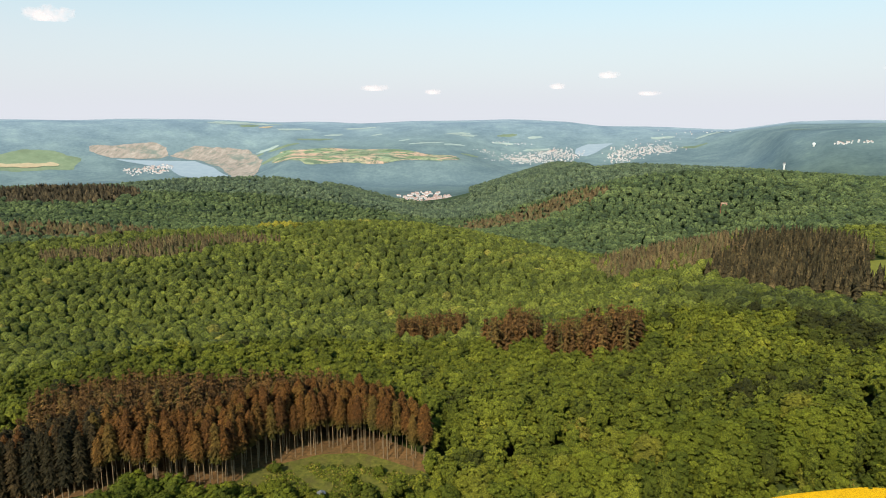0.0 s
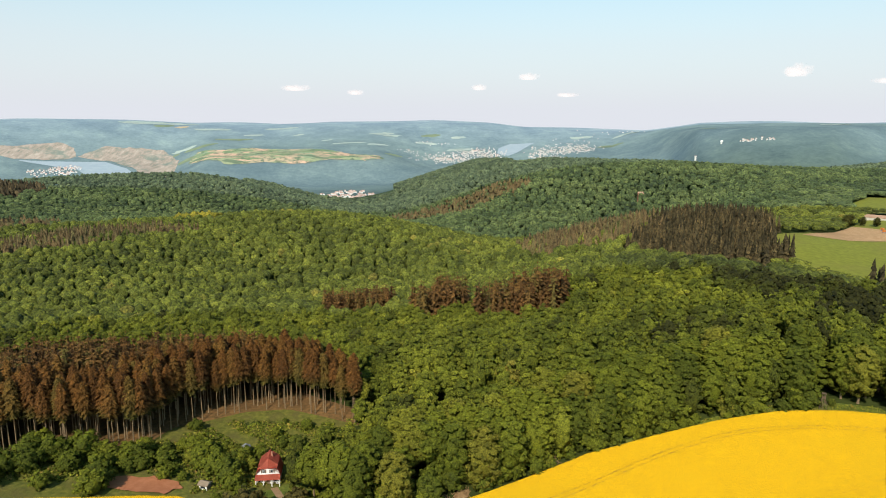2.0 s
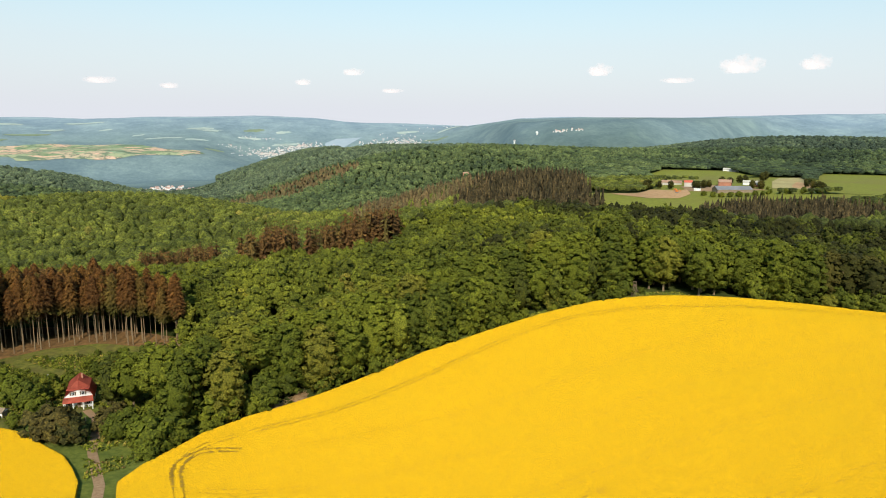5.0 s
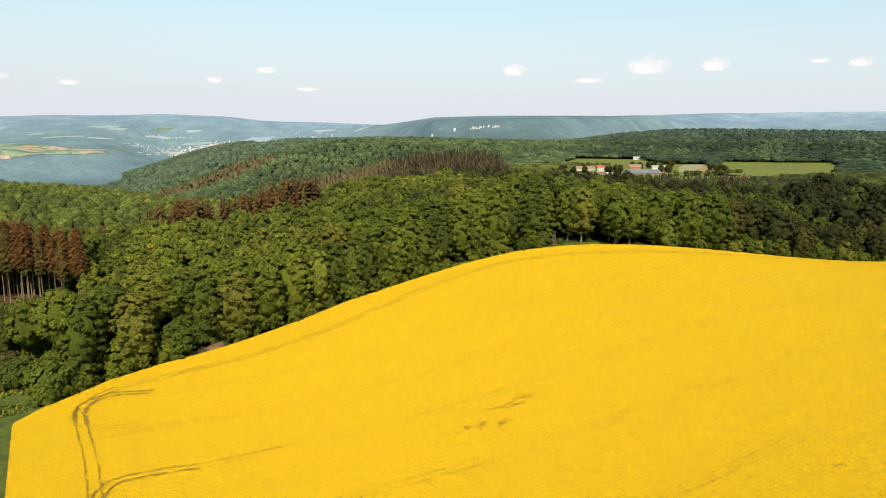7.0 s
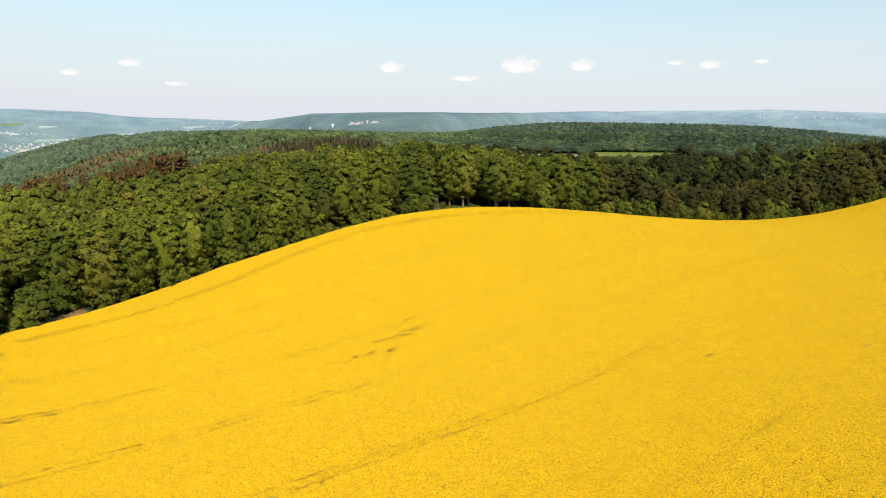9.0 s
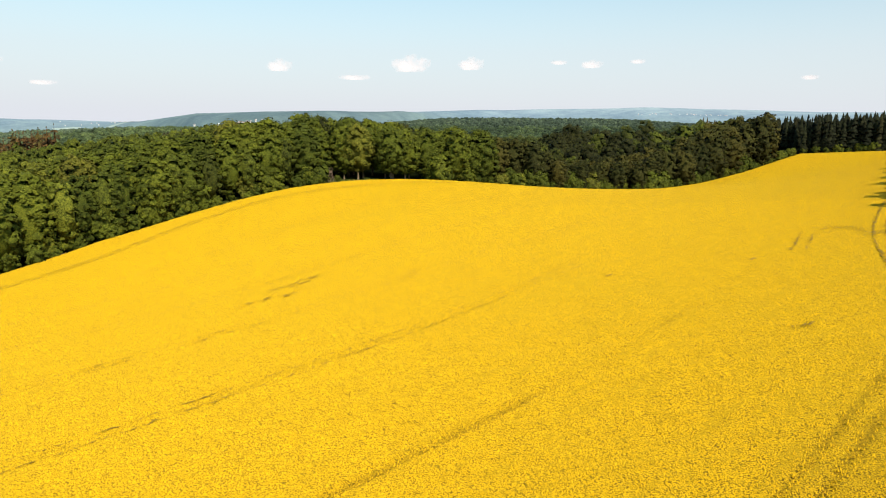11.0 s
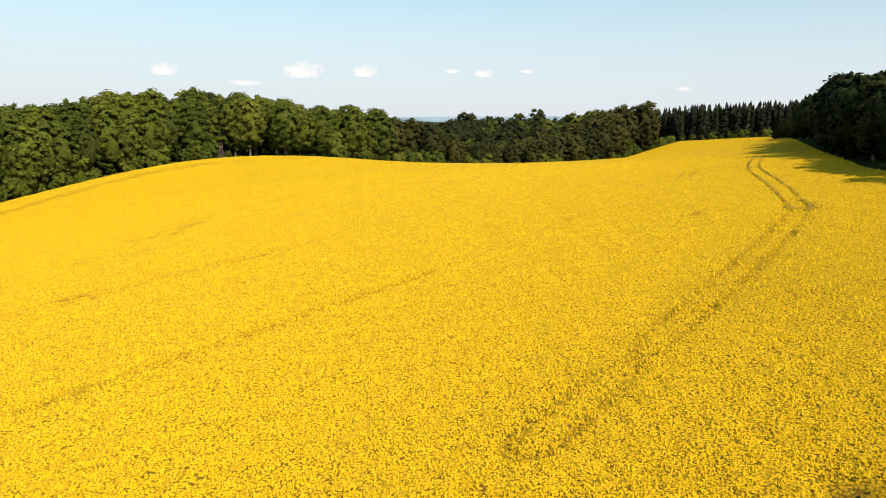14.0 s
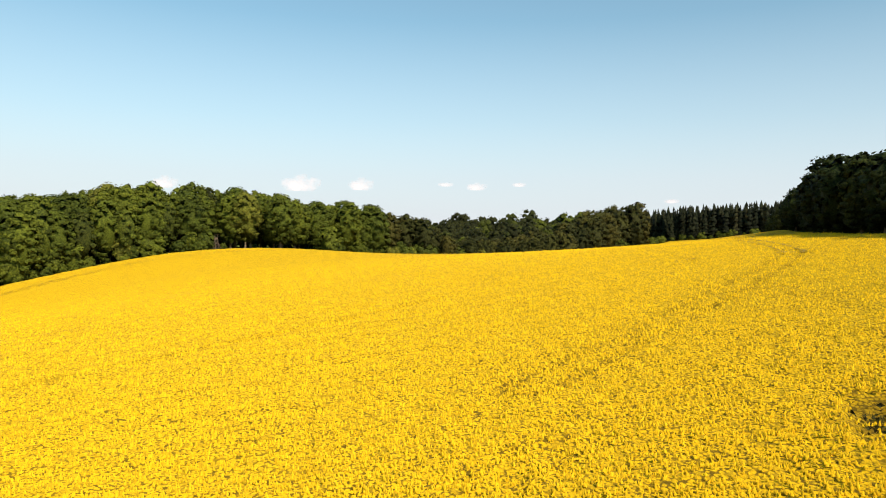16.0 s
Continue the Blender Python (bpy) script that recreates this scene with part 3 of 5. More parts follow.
def rape_flowers():
    """Flower heads standing out of the crop where the camera comes down to it."""
    rng = np.random.default_rng(5)
    n = 135000
    r = 2 + 180 * rng.random(n) ** 1.95
    a = np.radians(-2 + 98 * rng.random(n))
    x, y = r * np.sin(a), r * np.cos(a)
    keep = inside_poly(x, y, RAPE) & (tracks(x, y) < 0.2 + 0.25 * rng.random(n))
    x, y, r = x[keep], y[keep], r[keep]
    n = len(x)
    z = ground_z(x, y) + CROP - 0.01 + 0.06 * rng.random(n) + 0.10 * wave(x, y, 0.35, 0.2) + 0.08 * wave(x, y, 1.1, 1.9)
    s = (0.022 + 0.020 * rng.random(n)) * (1 + r / 50)
    h = s * (1.5 + 1.3 * rng.random(n))
    rot = rng.random(n) * 6.3
    v = np.zeros((n, 4, 3))
    for k in range(3):
        v[:, k, 0], v[:, k, 1] = x + s * np.cos(rot + k * 2.094), y + s * np.sin(rot + k * 2.094)
        v[:, k, 2] = z - h * 0.7
    lean = rng.normal(0, 0.02, (n, 2))
    v[:, 3, 0], v[:, 3, 1], v[:, 3, 2] = x + lean[:, 0], y + lean[:, 1], z + h * 0.5
    f = (np.arange(n)[:, None, None] * 4 + np.array([(0, 1, 3), (1, 2, 3), (2, 0, 3)])).reshape(-1, 3)
    me = mesh("rape_flowers", v.reshape(-1, 3), f, M_FLOWER, True)
    tagged(new("rape_flowers", me), "yellow rape flower heads standing above the crop", "flowers", kind="stuff")


def flower_material():
    m, t, p = shader("rape_petals")
    g = t.nodes.new("ShaderNodeNewGeometry")
    c = ramp(t, [(0.0, (0.42, 0.245, 0.010)), (0.3, (0.70, 0.408, 0.010)), (1.0, (0.82, 0.478, 0.012))], g.outputs["Random Per Island"])
    t.links.new(c, p.inputs["Base Color"])
    p.inputs["Roughness"].default_value = 0.9
    p.inputs["Diffuse Roughness"].default_value = 1.0
    p.inputs["Specular IOR Level"].default_value = 0.02
    return m


M_FLOWER = flower_material()
rape_flowers()


# ---- grass, tracks and far fields ----
M_LITTER = plain("needle_litter", (0.085, 0.050, 0.018), (0.25, 0.130, 0.045), 0.7, 0.95, 0.8, 0.2)

drape("grass_verge", [(-50, 60), (-16, 50), (-20, 95), (-22, 140), (-20, 172), (-5, 186), (8, 196), (-5, 204), (-24, 200), (-44, 200), (-62, 192), (-50, 172), (-42, 150)], M_GRASS, "green grass verges along the dirt track", 0.05, 2.0, "grass")
drape("clearing", [(-150, 172), (-90, 176), (-60, 180), (-40, 196), (-14, 210), (-14, 232), (-24, 246), (-60, 244), (-98, 236), (-125, 214)], M_ROUGH_GRASS, "rough clearing with brown brash and young green growth", 0.06, 2.5, "clearing")
drape("needle_litter", [(-20, 232.5), (-37, 239), (-49, 243), (-64, 240), (-85, 226), (-91, 209), (-160, 193), (-190, 262), (-165, 286), (-76, 286), (-38, 252), (-20, 241)], M_LITTER, "brown needle litter under the dead spruces", 0.16, 2.5, "litter")
drape("red_soil", ragged([(-95, 184), (-91, 190), (-84, 193), (-73, 193), (-69, 188), (-76, 184.5)], 1.4, 1.3), M_REDSOIL, "heap of bare red soil at the clearing", 0.5, 2.0, "soil")


def ribbon(name, pts, width, mat, label, lift, category):
    p = [Vector((*q, 0)) for q in pts]
    verts, faces = [], []
    fine = []
    for a, b in zip(p, p[1:]):
        k = max(2, int((b - a).length / 4))
        fine += [a.lerp(b, i / k) for i in range(k)]
    fine.append(p[-1])
    for i, c in enumerate(fine):
        d = (fine[min(i + 1, len(fine) - 1)] - fine[max(i - 1, 0)]).normalized()
        for s in (-0.5, 0.5):
            xx, yy = c.x - d.y * width * s, c.y + d.x * width * s
            verts.append((xx, yy, float(ground_z(xx, yy)) + lift))
    for i in range(len(fine) - 1):
        faces.append((2 * i, 2 * i + 2, 2 * i + 3, 2 * i + 1))
    return tagged(new(name, mesh(name, verts, faces, mat, True)), label, category, kind="structure")


ribbon("dirt_track", TRACK, 2.2, M_PATH, "pale dirt track leading to the house", 0.14, "track")

MEADOW_1 = [(313, 601), (371, 640), (405, 655), (454, 705), (500, 690), (536, 612), (594, 598), (700, 586), (690, 560), (590, 540), (556, 540), (494, 555), (424, 525), (362, 488), (318, 436), (290, 500), (292, 560)]
UP_MEADOW = [(567, 890), (626, 944), (667, 925), (718, 912), (693, 815), (661, 800), (575, 752), (550, 800), (531, 829)]
RIGHT_FIELD = [(612, 604), (670, 690), (750, 770), (850, 860), (1000, 790), (960, 730), (815, 632), (745, 578), (700, 575)]
FARM = [(454, 705), (517, 772), (540, 790), (575, 752), (661, 800), (705, 800), (746, 788), (670, 690), (606, 604), (536, 612), (500, 690)]
drape("meadow", MEADOW_1, M_MEADOW, "mown green meadow in front of the farm", 0.3, 8)
drape("farm_grass", FARM, M_MEADOW, "worn green grass between the farm buildings", 0.2, 8, "grass")

drape("grass_strip", [(62, 205), (78, 207.5), (98, 210), (119, 210.5), (140, 206.5), (152, 204.5), (151, 209), (140, 213), (128, 215.5), (115, 214.5), (99, 213), (78, 210), (60, 207)], M_GRASS, "strip of long pale grass along the field edge", 0.25, 1.5, "grass")

# ---- trees ----
ICO = bmesh.new()
bmesh.ops.create_icosphere(ICO, subdivisions=1, radius=1.0)
ICO_V = np.array([v.co[:] for v in ICO.verts])
ICO_F = np.array([[v.index for v in f.verts] for f in ICO.faces])
ICO.free()


def cards(pos, nrm, size, rng):
    """Small leaf sprays: bent quads at pos, facing nrm."""
    n = len(pos)
    nrm = nrm / np.linalg.norm(nrm, axis=1, keepdims=True)
    u = np.cross(nrm, rng.normal(size=(n, 3)))
    u /= np.linalg.norm(u, axis=1, keepdims=True)
    w = np.cross(nrm, u)
    s = size * (0.6 + 0.8 * rng.random((n, 1)))
    v = np.stack([pos - u * s, pos - w * s * 0.6 - nrm * s * 0.25, pos + u * s, pos + w * s * 0.6 - nrm * s * 0.25], 1)
    return v.reshape(-1, 3), np.arange(4 * n).reshape(n, 4)


def unit(v):
    return v / np.linalg.norm(v, axis=-1, keepdims=True)


def puff_crown(seed, rad, z0, z1, puffs, count, size, low=-0.25, fray=0.35, swell=0.33):
    """A crown of leafy puffs set over a dome, each clad in small sprays. Returns vertices, triangles and soft outward normals."""
    rng = np.random.default_rng(seed)
    zc, hz = (z0 + z1) / 2, (z1 - z0) / 2
    k = np.arange(puffs)
    up = 1 - (k + 0.5) / puffs * (1 - low)
    turn = k * 2.39996 + rng.normal(0, 0.35, puffs)
    flat = np.sqrt(1 - up**2)
    d = np.stack([flat * np.cos(turn), flat * np.sin(turn), up], -1)
    c = d * np.array([rad * 0.76, rad * 0.76, hz * 0.80]) * (1 + 0.045 * rng.normal(size=(puffs, 1)))
    c[:, 2] += zc
    pr = rad * swell * (0.72 + 0.56 * rng.random(puffs))
    vs, fs, ns, base = [], [], [], 0
    for i in range(puffs):
        body = ICO_V * (1 + 0.14 * rng.normal(size=(len(ICO_V), 1)))
        vs.append(c[i] + body * pr[i] * np.array([0.80, 0.80, 0.60]))
        ns.append(unit(0.75 * ICO_V + 0.6 * d[i] + np.array([0, 0, 0.15])))
        face_way = ICO_V[ICO_F].mean(1)
        fs.append(ICO_F[(face_way * d[i]).sum(1) > -0.25] + base)
        base += len(ICO_V)
    vs.append(ICO_V * np.array([rad * 0.72, rad * 0.72, hz * 0.77]) + np.array([0, 0, zc]))
    ns.append(ICO_V)
    fs.append(ICO_F + base)
    base += len(ICO_V)
    if count:
        i = rng.integers(0, puffs, count)
        e = unit(rng.normal(size=(count, 3)) + 0.9 * d[i])
        pos = c[i] + e * pr[i][:, None] * np.array([1, 1, 0.78]) * (0.92 + 0.26 * rng.random((count, 1)))
        v, q = cards(pos, e + fray * rng.normal(size=(count, 3)) + np.array([0, 0, 0.35]), size, rng)
        soft = unit(0.7 * e + 0.6 * d[i] + np.array([0, 0, 0.15]) + 0.3 * rng.normal(size=(count, 3)))
        vs.append(v)
        ns.append(np.repeat(soft, 4, 0))
        fs += [q[:, [0, 1, 2]] + base, q[:, [0, 2, 3]] + base]
    return np.concatenate(vs), np.concatenate(fs), np.concatenate(ns)


def trunk_mesh(height, r0, r1, sides=7, limbs=0, seed=0, reach=1.0):
    rng = random.Random(seed)
    bm = bmesh.new()
    levels = 5
    lean = (rng.uniform(-0.02, 0.02), rng.uniform(-0.02, 0.02))
    rings = []
    for i in range(levels):
        t = i / (levels - 1)
        rr = r0 + (r1 - r0) * t + (0.35 * r0 if i == 0 else 0)
        z = height * t - (0.6 if i == 0 else 0)
        rings.append([bm.verts.new((lean[0] * z + rr * math.cos(6.2832 * s / sides), lean[1] * z + rr * math.sin(6.2832 * s / sides), z)) for s in range(sides)])
    for a, b in zip(rings, rings[1:]):
        for s in range(sides):
            bm.faces.new((a[s], a[(s + 1) % sides], b[(s + 1) % sides], b[s]))
    bm.faces.new(rings[-1])
    for k in range(limbs):
        z = height * rng.uniform(0.5, 0.95)
        a = rng.uniform(0, 6.28)
        ln = rng.uniform(2.0, 3.5) * reach
        beam(bm, (lean[0] * z, lean[1] * z, z), (math.cos(a) * ln, math.sin(a) * ln, z + ln * 0.7), r1 * 0.7)
    me = bpy.data.meshes.new("trunk")
    bm.to_mesh(me)
    bm.free()
    me.materials.append(M_BARK)
    return me


def spruce_crown(seed, height, clear, rad, whorls, per, droop=0.35):
    """Whorls of drooping boughs, each a bent strip of triangles, with gaps."""
    rng = np.random.default_rng(seed)
    vs, fs, base = [], [], 0
    for i in range(whorls):
        t = i / (whorls - 1)
        z = clear + (height - clear) * (t**0.9)
        reach = rad * (1 - t) ** 0.42 * (0.62 + 0.38 * min(1, t * 4)) + 0.2
        for k in range(per):
            a = 6.283 * (k + rng.random() * 0.8) / per + i * 1.3
            ln = reach * (0.65 + 0.55 * rng.random())
            w = 0.15 * ln + 0.17
            ca, sa = math.cos(a), math.sin(a)
            zj = z + rng.normal() * (0.6 if t < 0.85 else 0.15)
            p = [(0, 0, zj + 0.25), (ca * ln * 0.55 - sa * w, sa * ln * 0.55 + ca * w, zj - droop * ln * 0.45 - 0.15),
                 (ca * ln, sa * ln, zj - droop * ln + 0.05), (ca * ln * 0.55 + sa * w, sa * ln * 0.55 - ca * w, zj - droop * ln * 0.45 - 0.15), (ca * ln * 0.55, sa * ln * 0.55, zj - droop * ln * 0.4 + 0.22)]
            vs += p
            fs += [(base + 1, base, base + 4), (base + 2, base + 1, base + 4), (base + 3, base + 2, base + 4), (base, base + 3, base + 4)]
            base += 5
    for k in range(7):
        a = 6.283 * k / 7
        vs.append((rad * 0.42 * math.cos(a), rad * 0.42 * math.sin(a), clear + 0.5))
    vs.append((0, 0, height - 0.5))
    fs += [(base + k, base + (k + 1) % 7, base + 7) for k in range(7)]
    v = np.array(vs)
    out = v * np.array([1, 1, 0]) / rad + np.array([0, 0, 0.35]) + 0.25 * rng.normal(size=v.shape)
    return v, np.array(fs), unit(out)


BEECH_DATA = []
for k in range(8):
    v, f, n = puff_crown(20 + k, 5.0 + 0.4 * (k % 4), 4.0 + 0.6 * (k % 3), 23.5, 46, 860, 0.46, swell=0.26)
    BEECH_DATA.append((trunk_mesh(15, 0.34, 0.15, 7, 5, k), mesh("crown", v, f, M_LEAF, normals=n)))
EDGE_DATA = []
for k in range(7):
    v, f, n = puff_crown(40 + k, 4.7 + 0.3 * (k % 3), -1.0, 20.8, 58, 980, 0.46, -0.95, swell=0.26)
    EDGE_DATA.append((trunk_mesh(12, 0.32, 0.14, 7, 5, 30 + k), mesh("crown", v, f, M_LEAF, normals=n)))
RAISED_DATA = []
for k in range(3):
    v, f, n = puff_crown(180 + k, 4.9 + 0.3 * k, 0.9, 20.8, 58, 900, 0.46, -0.95, swell=0.26)
    RAISED_DATA.append((trunk_mesh(12, 0.32, 0.14, 7, 5, 170 + k), mesh("crown", v, f, M_LEAF, normals=n)))
ROW_DATA = []
for k in range(4):
    v, f, n = puff_crown(140 + k, 4.6 + 0.3 * (k % 3), -1.0, 20.5, 50, 700, 0.46, -0.95, 0.8, 0.28)
    ROW_DATA.append((trunk_mesh(12, 0.32, 0.14, 7, 5, 130 + k), mesh("crown", v, f, M_ROW_LEAF, normals=n)))
MIXED_DATA = []
for k in range(4):
    v, f, n = puff_crown(160 + k, 4.7 + 0.4 * (k % 3), -1.0, 21.0, 50, 760, 0.46, -0.95, 0.6, 0.27)
    MIXED_DATA.append((trunk_mesh(12, 0.32, 0.14, 7, 5, 150 + k), mesh("crown", v, f, M_MIXED_LEAF, normals=n)))
SHRUB_DATA = []
for k in range(4):
    v, f, n = puff_crown(60 + k, 2.3, -0.8, 4.6, 18, 210, 0.26, -0.5, swell=0.31)
    SHRUB_DATA.append((trunk_mesh(2.5, 0.12, 0.05, 6, 3, 40 + k, 0.35), mesh("crown", v, f, M_LEAF, normals=n)))
BROWN_SHRUB_DATA = []
for k in range(3):
    v, f, n = puff_crown(70 + k, 2.5, -0.8, 4.4, 20, 260, 0.24, -0.5, swell=0.29)
    BROWN_SHRUB_DATA.append((trunk_mesh(2.5, 0.12, 0.05, 6, 3, 48 + k, 0.35), mesh("crown", v, f, M_BROWN_LEAF, normals=n)))
DEAD_DATA = []
for k in range(5):
    v, f, n = spruce_crown(80 + k, 27, 13.0 + 0.9 * (k % 3), 3.5, 36, 11, 0.45)
    DEAD_DATA.append((trunk_mesh(26.5, 0.18, 0.04, 6, 0, 90 + k), mesh("crown", v, f, M_DEAD, normals=n)))
GREY_DATA = []
for k in range(3):
    v, f, n = spruce_crown(100 + k, 27, 6.0 + 0.9 * k, 3.8, 38, 8, 0.5)
    GREY_DATA.append((trunk_mesh(26.5, 0.22, 0.04, 6, 0, 110 + k), mesh("crown", v, f, M_GREY_NEEDLES, normals=n)))


def plant(kind, data, x, y, scale, rng, label, category, group, wide=1.0):
    trunk, crown = data[rng.randrange(len(data))]
    ob = new(kind)
    s = scale * rng.uniform(0.94, 1.06)
    ob.matrix_world = pose(x, y, float(ground_z(x, y)), 0, 0, rng.uniform(0, 360)) @ Matrix.Diagonal((s * wide * rng.uniform(0.95, 1.1), s * wide, s * rng.uniform(0.95, 1.03), 1))
    tagged(ob, label, category, group)
    for n, me in (("trunk", trunk), ("crown", crown)):
        c = new(n, me)
        c.parent = ob
    return ob


SPRUCE_BLOCK = [(-21, 232), (-37, 239), (-49, 243), (-64, 240), (-84, 225), (-89, 208), (-160, 192), (-190, 262), (-165, 286), (-114, 282), (-76, 286), (-60, 272), (-38, 252), (-22, 240)]
CLEAR = [(-165, 150), (-38, 150), (-38, 208), (-24, 216), (-21, 232), (-37, 239), (-49, 243), (-64, 240), (-84, 225), (-89, 208), (-160, 192)]
GRASSY = [(-50, 95), (-90, 20), (-10, 10), (-20, 95), (-22, 140), (-16, 172), (-30, 178), (-40, 190), (-62, 192)]
# clumps of spruce: x, y, half widths, kind
CLUMPS = [(54, 353, 25, 23, "dead"), (13, 392, 17, 22, "dead"), (-40, 452, 25, 26, "dead"), (158, 652, 64, 68, "dead"), (190, 705, 60, 55, "dead"),
          (235, 548, 66, 60, "dark"), (270, 630, 55, 40, "dark"), (352, 432, 50, 40, "dark"), (445, 465, 72, 46, "dark"), (446, 135, 50, 95, "dark"),
          (-600, 900, 130, 55, "dead"), (-420, 735, 100, 34, "dead"), (-345, 790, 90, 32, "dead"), (-800, 1240, 130, 110, "dark"),
          (-15, 1315, 80, 84, "dead"), (65, 1330, 80, 84, "dead"), (145, 1355, 74, 70, "dead")]
OPEN = [MEADOW_1, UP_MEADOW, RIGHT_FIELD, FARM]


BRUSH = [(12.5, 189.5), (6.0, 187.0), (42, 203.0)]


def wood_kind(x, y):
    """0 none, 1 beech, 2 dry spruce, 3 dark spruce."""
    out = np.ones(x.shape, int)
    for cx, cy, rx, ry, kind in CLUMPS:
        e = ((x - cx) / rx) ** 2 + ((y - cy) / ry) ** 2 + 0.35 * wave(x, y, 14, cx * 0.01)
        mix = (e < 1) & ((np.hypot(cx, cy) < 520) | (kind == "dark") | (wave(x, y, 5.0, cx * 0.3) < 0.35))
        out[mix] = 2 if kind == "dead" else 3
    out[inside_poly(x, y, SPRUCE_BLOCK)] = 2
    for poly in [RAPE, RAPE_B, CLEAR, GRASSY] + OPEN:
        out[inside_poly(x, y, poly)] = 0
    d, _ = line_distance(x, y, RAPE + RAPE[:1])
    out[(d < 2.2)] = 0
    out[(y < 0) & (x < 80)] = 0
    out[(np.hypot(x + 48, y - 195) < 9.5)] = 0
    out[np.hypot(x - 132.5, y - 209.5) < 4.2] = 0
    for u, v in BRUSH:
        out[np.hypot(x - u, y - v) < 2.0] = 0
    return out


def margin(x, y):
    """The wood stands lower towards meadows and farmland."""
    d = np.full(x.shape, 1e9)
    for poly in OPEN:
        d = np.minimum(d, line_distance(x, y, poly + poly[:1])[0])
    return np.interp(d, (0, 40, 130), (0.42, 0.6, 1.0))


def scatter(seed, spacing, x0, x1, y0, y1):
    rng = np.random.default_rng(seed)
    gx, gy = np.meshgrid(np.arange(x0, x1, spacing), np.arange(y0, y1, spacing), indexing="ij")
    gx, gy = gx + 0.32 * (gy - y0), gy + 0.5 * spacing * (np.arange(gx.shape[0])[:, None] % 2)
    gx = x0 + (gx - x0) % (x1 - x0)
    x = (gx + rng.uniform(-0.42, 0.42, gx.shape) * spacing).ravel()
    y = (gy + rng.uniform(-0.42, 0.42, gx.shape) * spacing).ravel()
    return x, y, rng


def merged(x, y, s, sz, stock, tint, rng, lift=0.0):
    """Turned and scaled copies of a few template meshes, in one set of arrays."""
    vs, fs, ts, ns, base = [], [], [], [], 0
    z = ground_z(x, y) + lift
    pick = rng.integers(0, len(stock), len(x))
    for k, (v, f, nrm) in enumerate(stock):
        w = pick == k
        n = int(w.sum())
        if not n:
            continue
        a = rng.random(n) * 6.283
        c, si = np.cos(a)[:, None], np.sin(a)[:, None]
        p = np.stack([(v[:, 0] * c - v[:, 1] * si) * s[w][:, None] + x[w][:, None], (v[:, 0] * si + v[:, 1] * c) * s[w][:, None] + y[w][:, None], v[:, 2] * sz[w][:, None] + z[w][:, None]], -1)
        ns.append(np.stack([nrm[:, 0] * c - nrm[:, 1] * si, nrm[:, 0] * si + nrm[:, 1] * c, np.repeat(nrm[None, :, 2], n, 0)], -1).reshape(-1, 3))
        vs.append(p.reshape(-1, 3))
        fs.append((f[None] + (np.arange(n) * len(v))[:, None, None] + base).reshape(-1, f.shape[1]))
        ts.append(np.repeat(tint[w], len(v)))
        base += n * len(v)
    return np.concatenate(vs), np.concatenate(fs), np.concatenate(ts), np.concatenate(ns)


def wood(name, label, mat, arrays):
    v, f, t, n = arrays
    return tagged(new(name, mesh(name, v, f, mat, False, t, n)), label, "woods", kind="stuff")


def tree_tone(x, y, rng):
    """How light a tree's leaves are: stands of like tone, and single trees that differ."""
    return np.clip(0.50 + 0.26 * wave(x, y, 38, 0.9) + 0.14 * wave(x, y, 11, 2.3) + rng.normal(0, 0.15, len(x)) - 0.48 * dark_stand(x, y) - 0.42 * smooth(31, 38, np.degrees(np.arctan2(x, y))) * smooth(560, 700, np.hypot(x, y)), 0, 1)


def dark_stand(x, y):
    """A darker mixed stand grows beyond the eastern end of the field."""
    return smooth(232, 268, x + 0.3 * y + 10 * wave(x, y, 16, 0.3)) * smooth(560, 420, np.hypot(x, y))


def blob(seed, wide, lumps, skirt=2.0, foot=14.0):
    """A far crown: a dome of a few lumps without their hidden undersides."""
    rng = np.random.default_rng(seed)
    vs, fs, ns, base = [], [], [], 0
    for i in range(lumps):
        a = 6.283 * i / max(1, lumps - 1) + rng.normal() * 0.3
        off = np.zeros(3) if i == 0 else np.array([math.cos(a) * wide * 0.52, math.sin(a) * wide * 0.52, -1.5 + rng.normal() * 0.8])
        r = wide * ((0.78 if lumps > 1 else 1.0) if i == 0 else 0.52 + 0.12 * rng.random())
        v = ICO_V * np.array([r, r, 3.7 if i == 0 else 3.0]) * (1 + 0.14 * rng.normal(size=(len(ICO_V), 1))) + off + np.array([0, 0, foot + 0.6])
        v[:, 2] = np.where(v[:, 2] < foot, foot - (foot - v[:, 2]) * skirt, v[:, 2])
        way = ICO_V[ICO_F].mean(1)
        keep = way[:, 2] > (-0.6 if skirt > 2.2 else -0.2)
        if i:
            keep = (way * unit(off + np.array([0, 0, 2.0]))).sum(1) > 0.05
        vs.append(v)
        ns.append(unit(ICO_V + 0.5 * off / wide + np.array([0, 0, 0.25])))
        fs.append(ICO_F[keep] + base)
        base += len(ICO_V)
    return np.concatenate(vs), np.concatenate(fs), np.concatenate(ns)


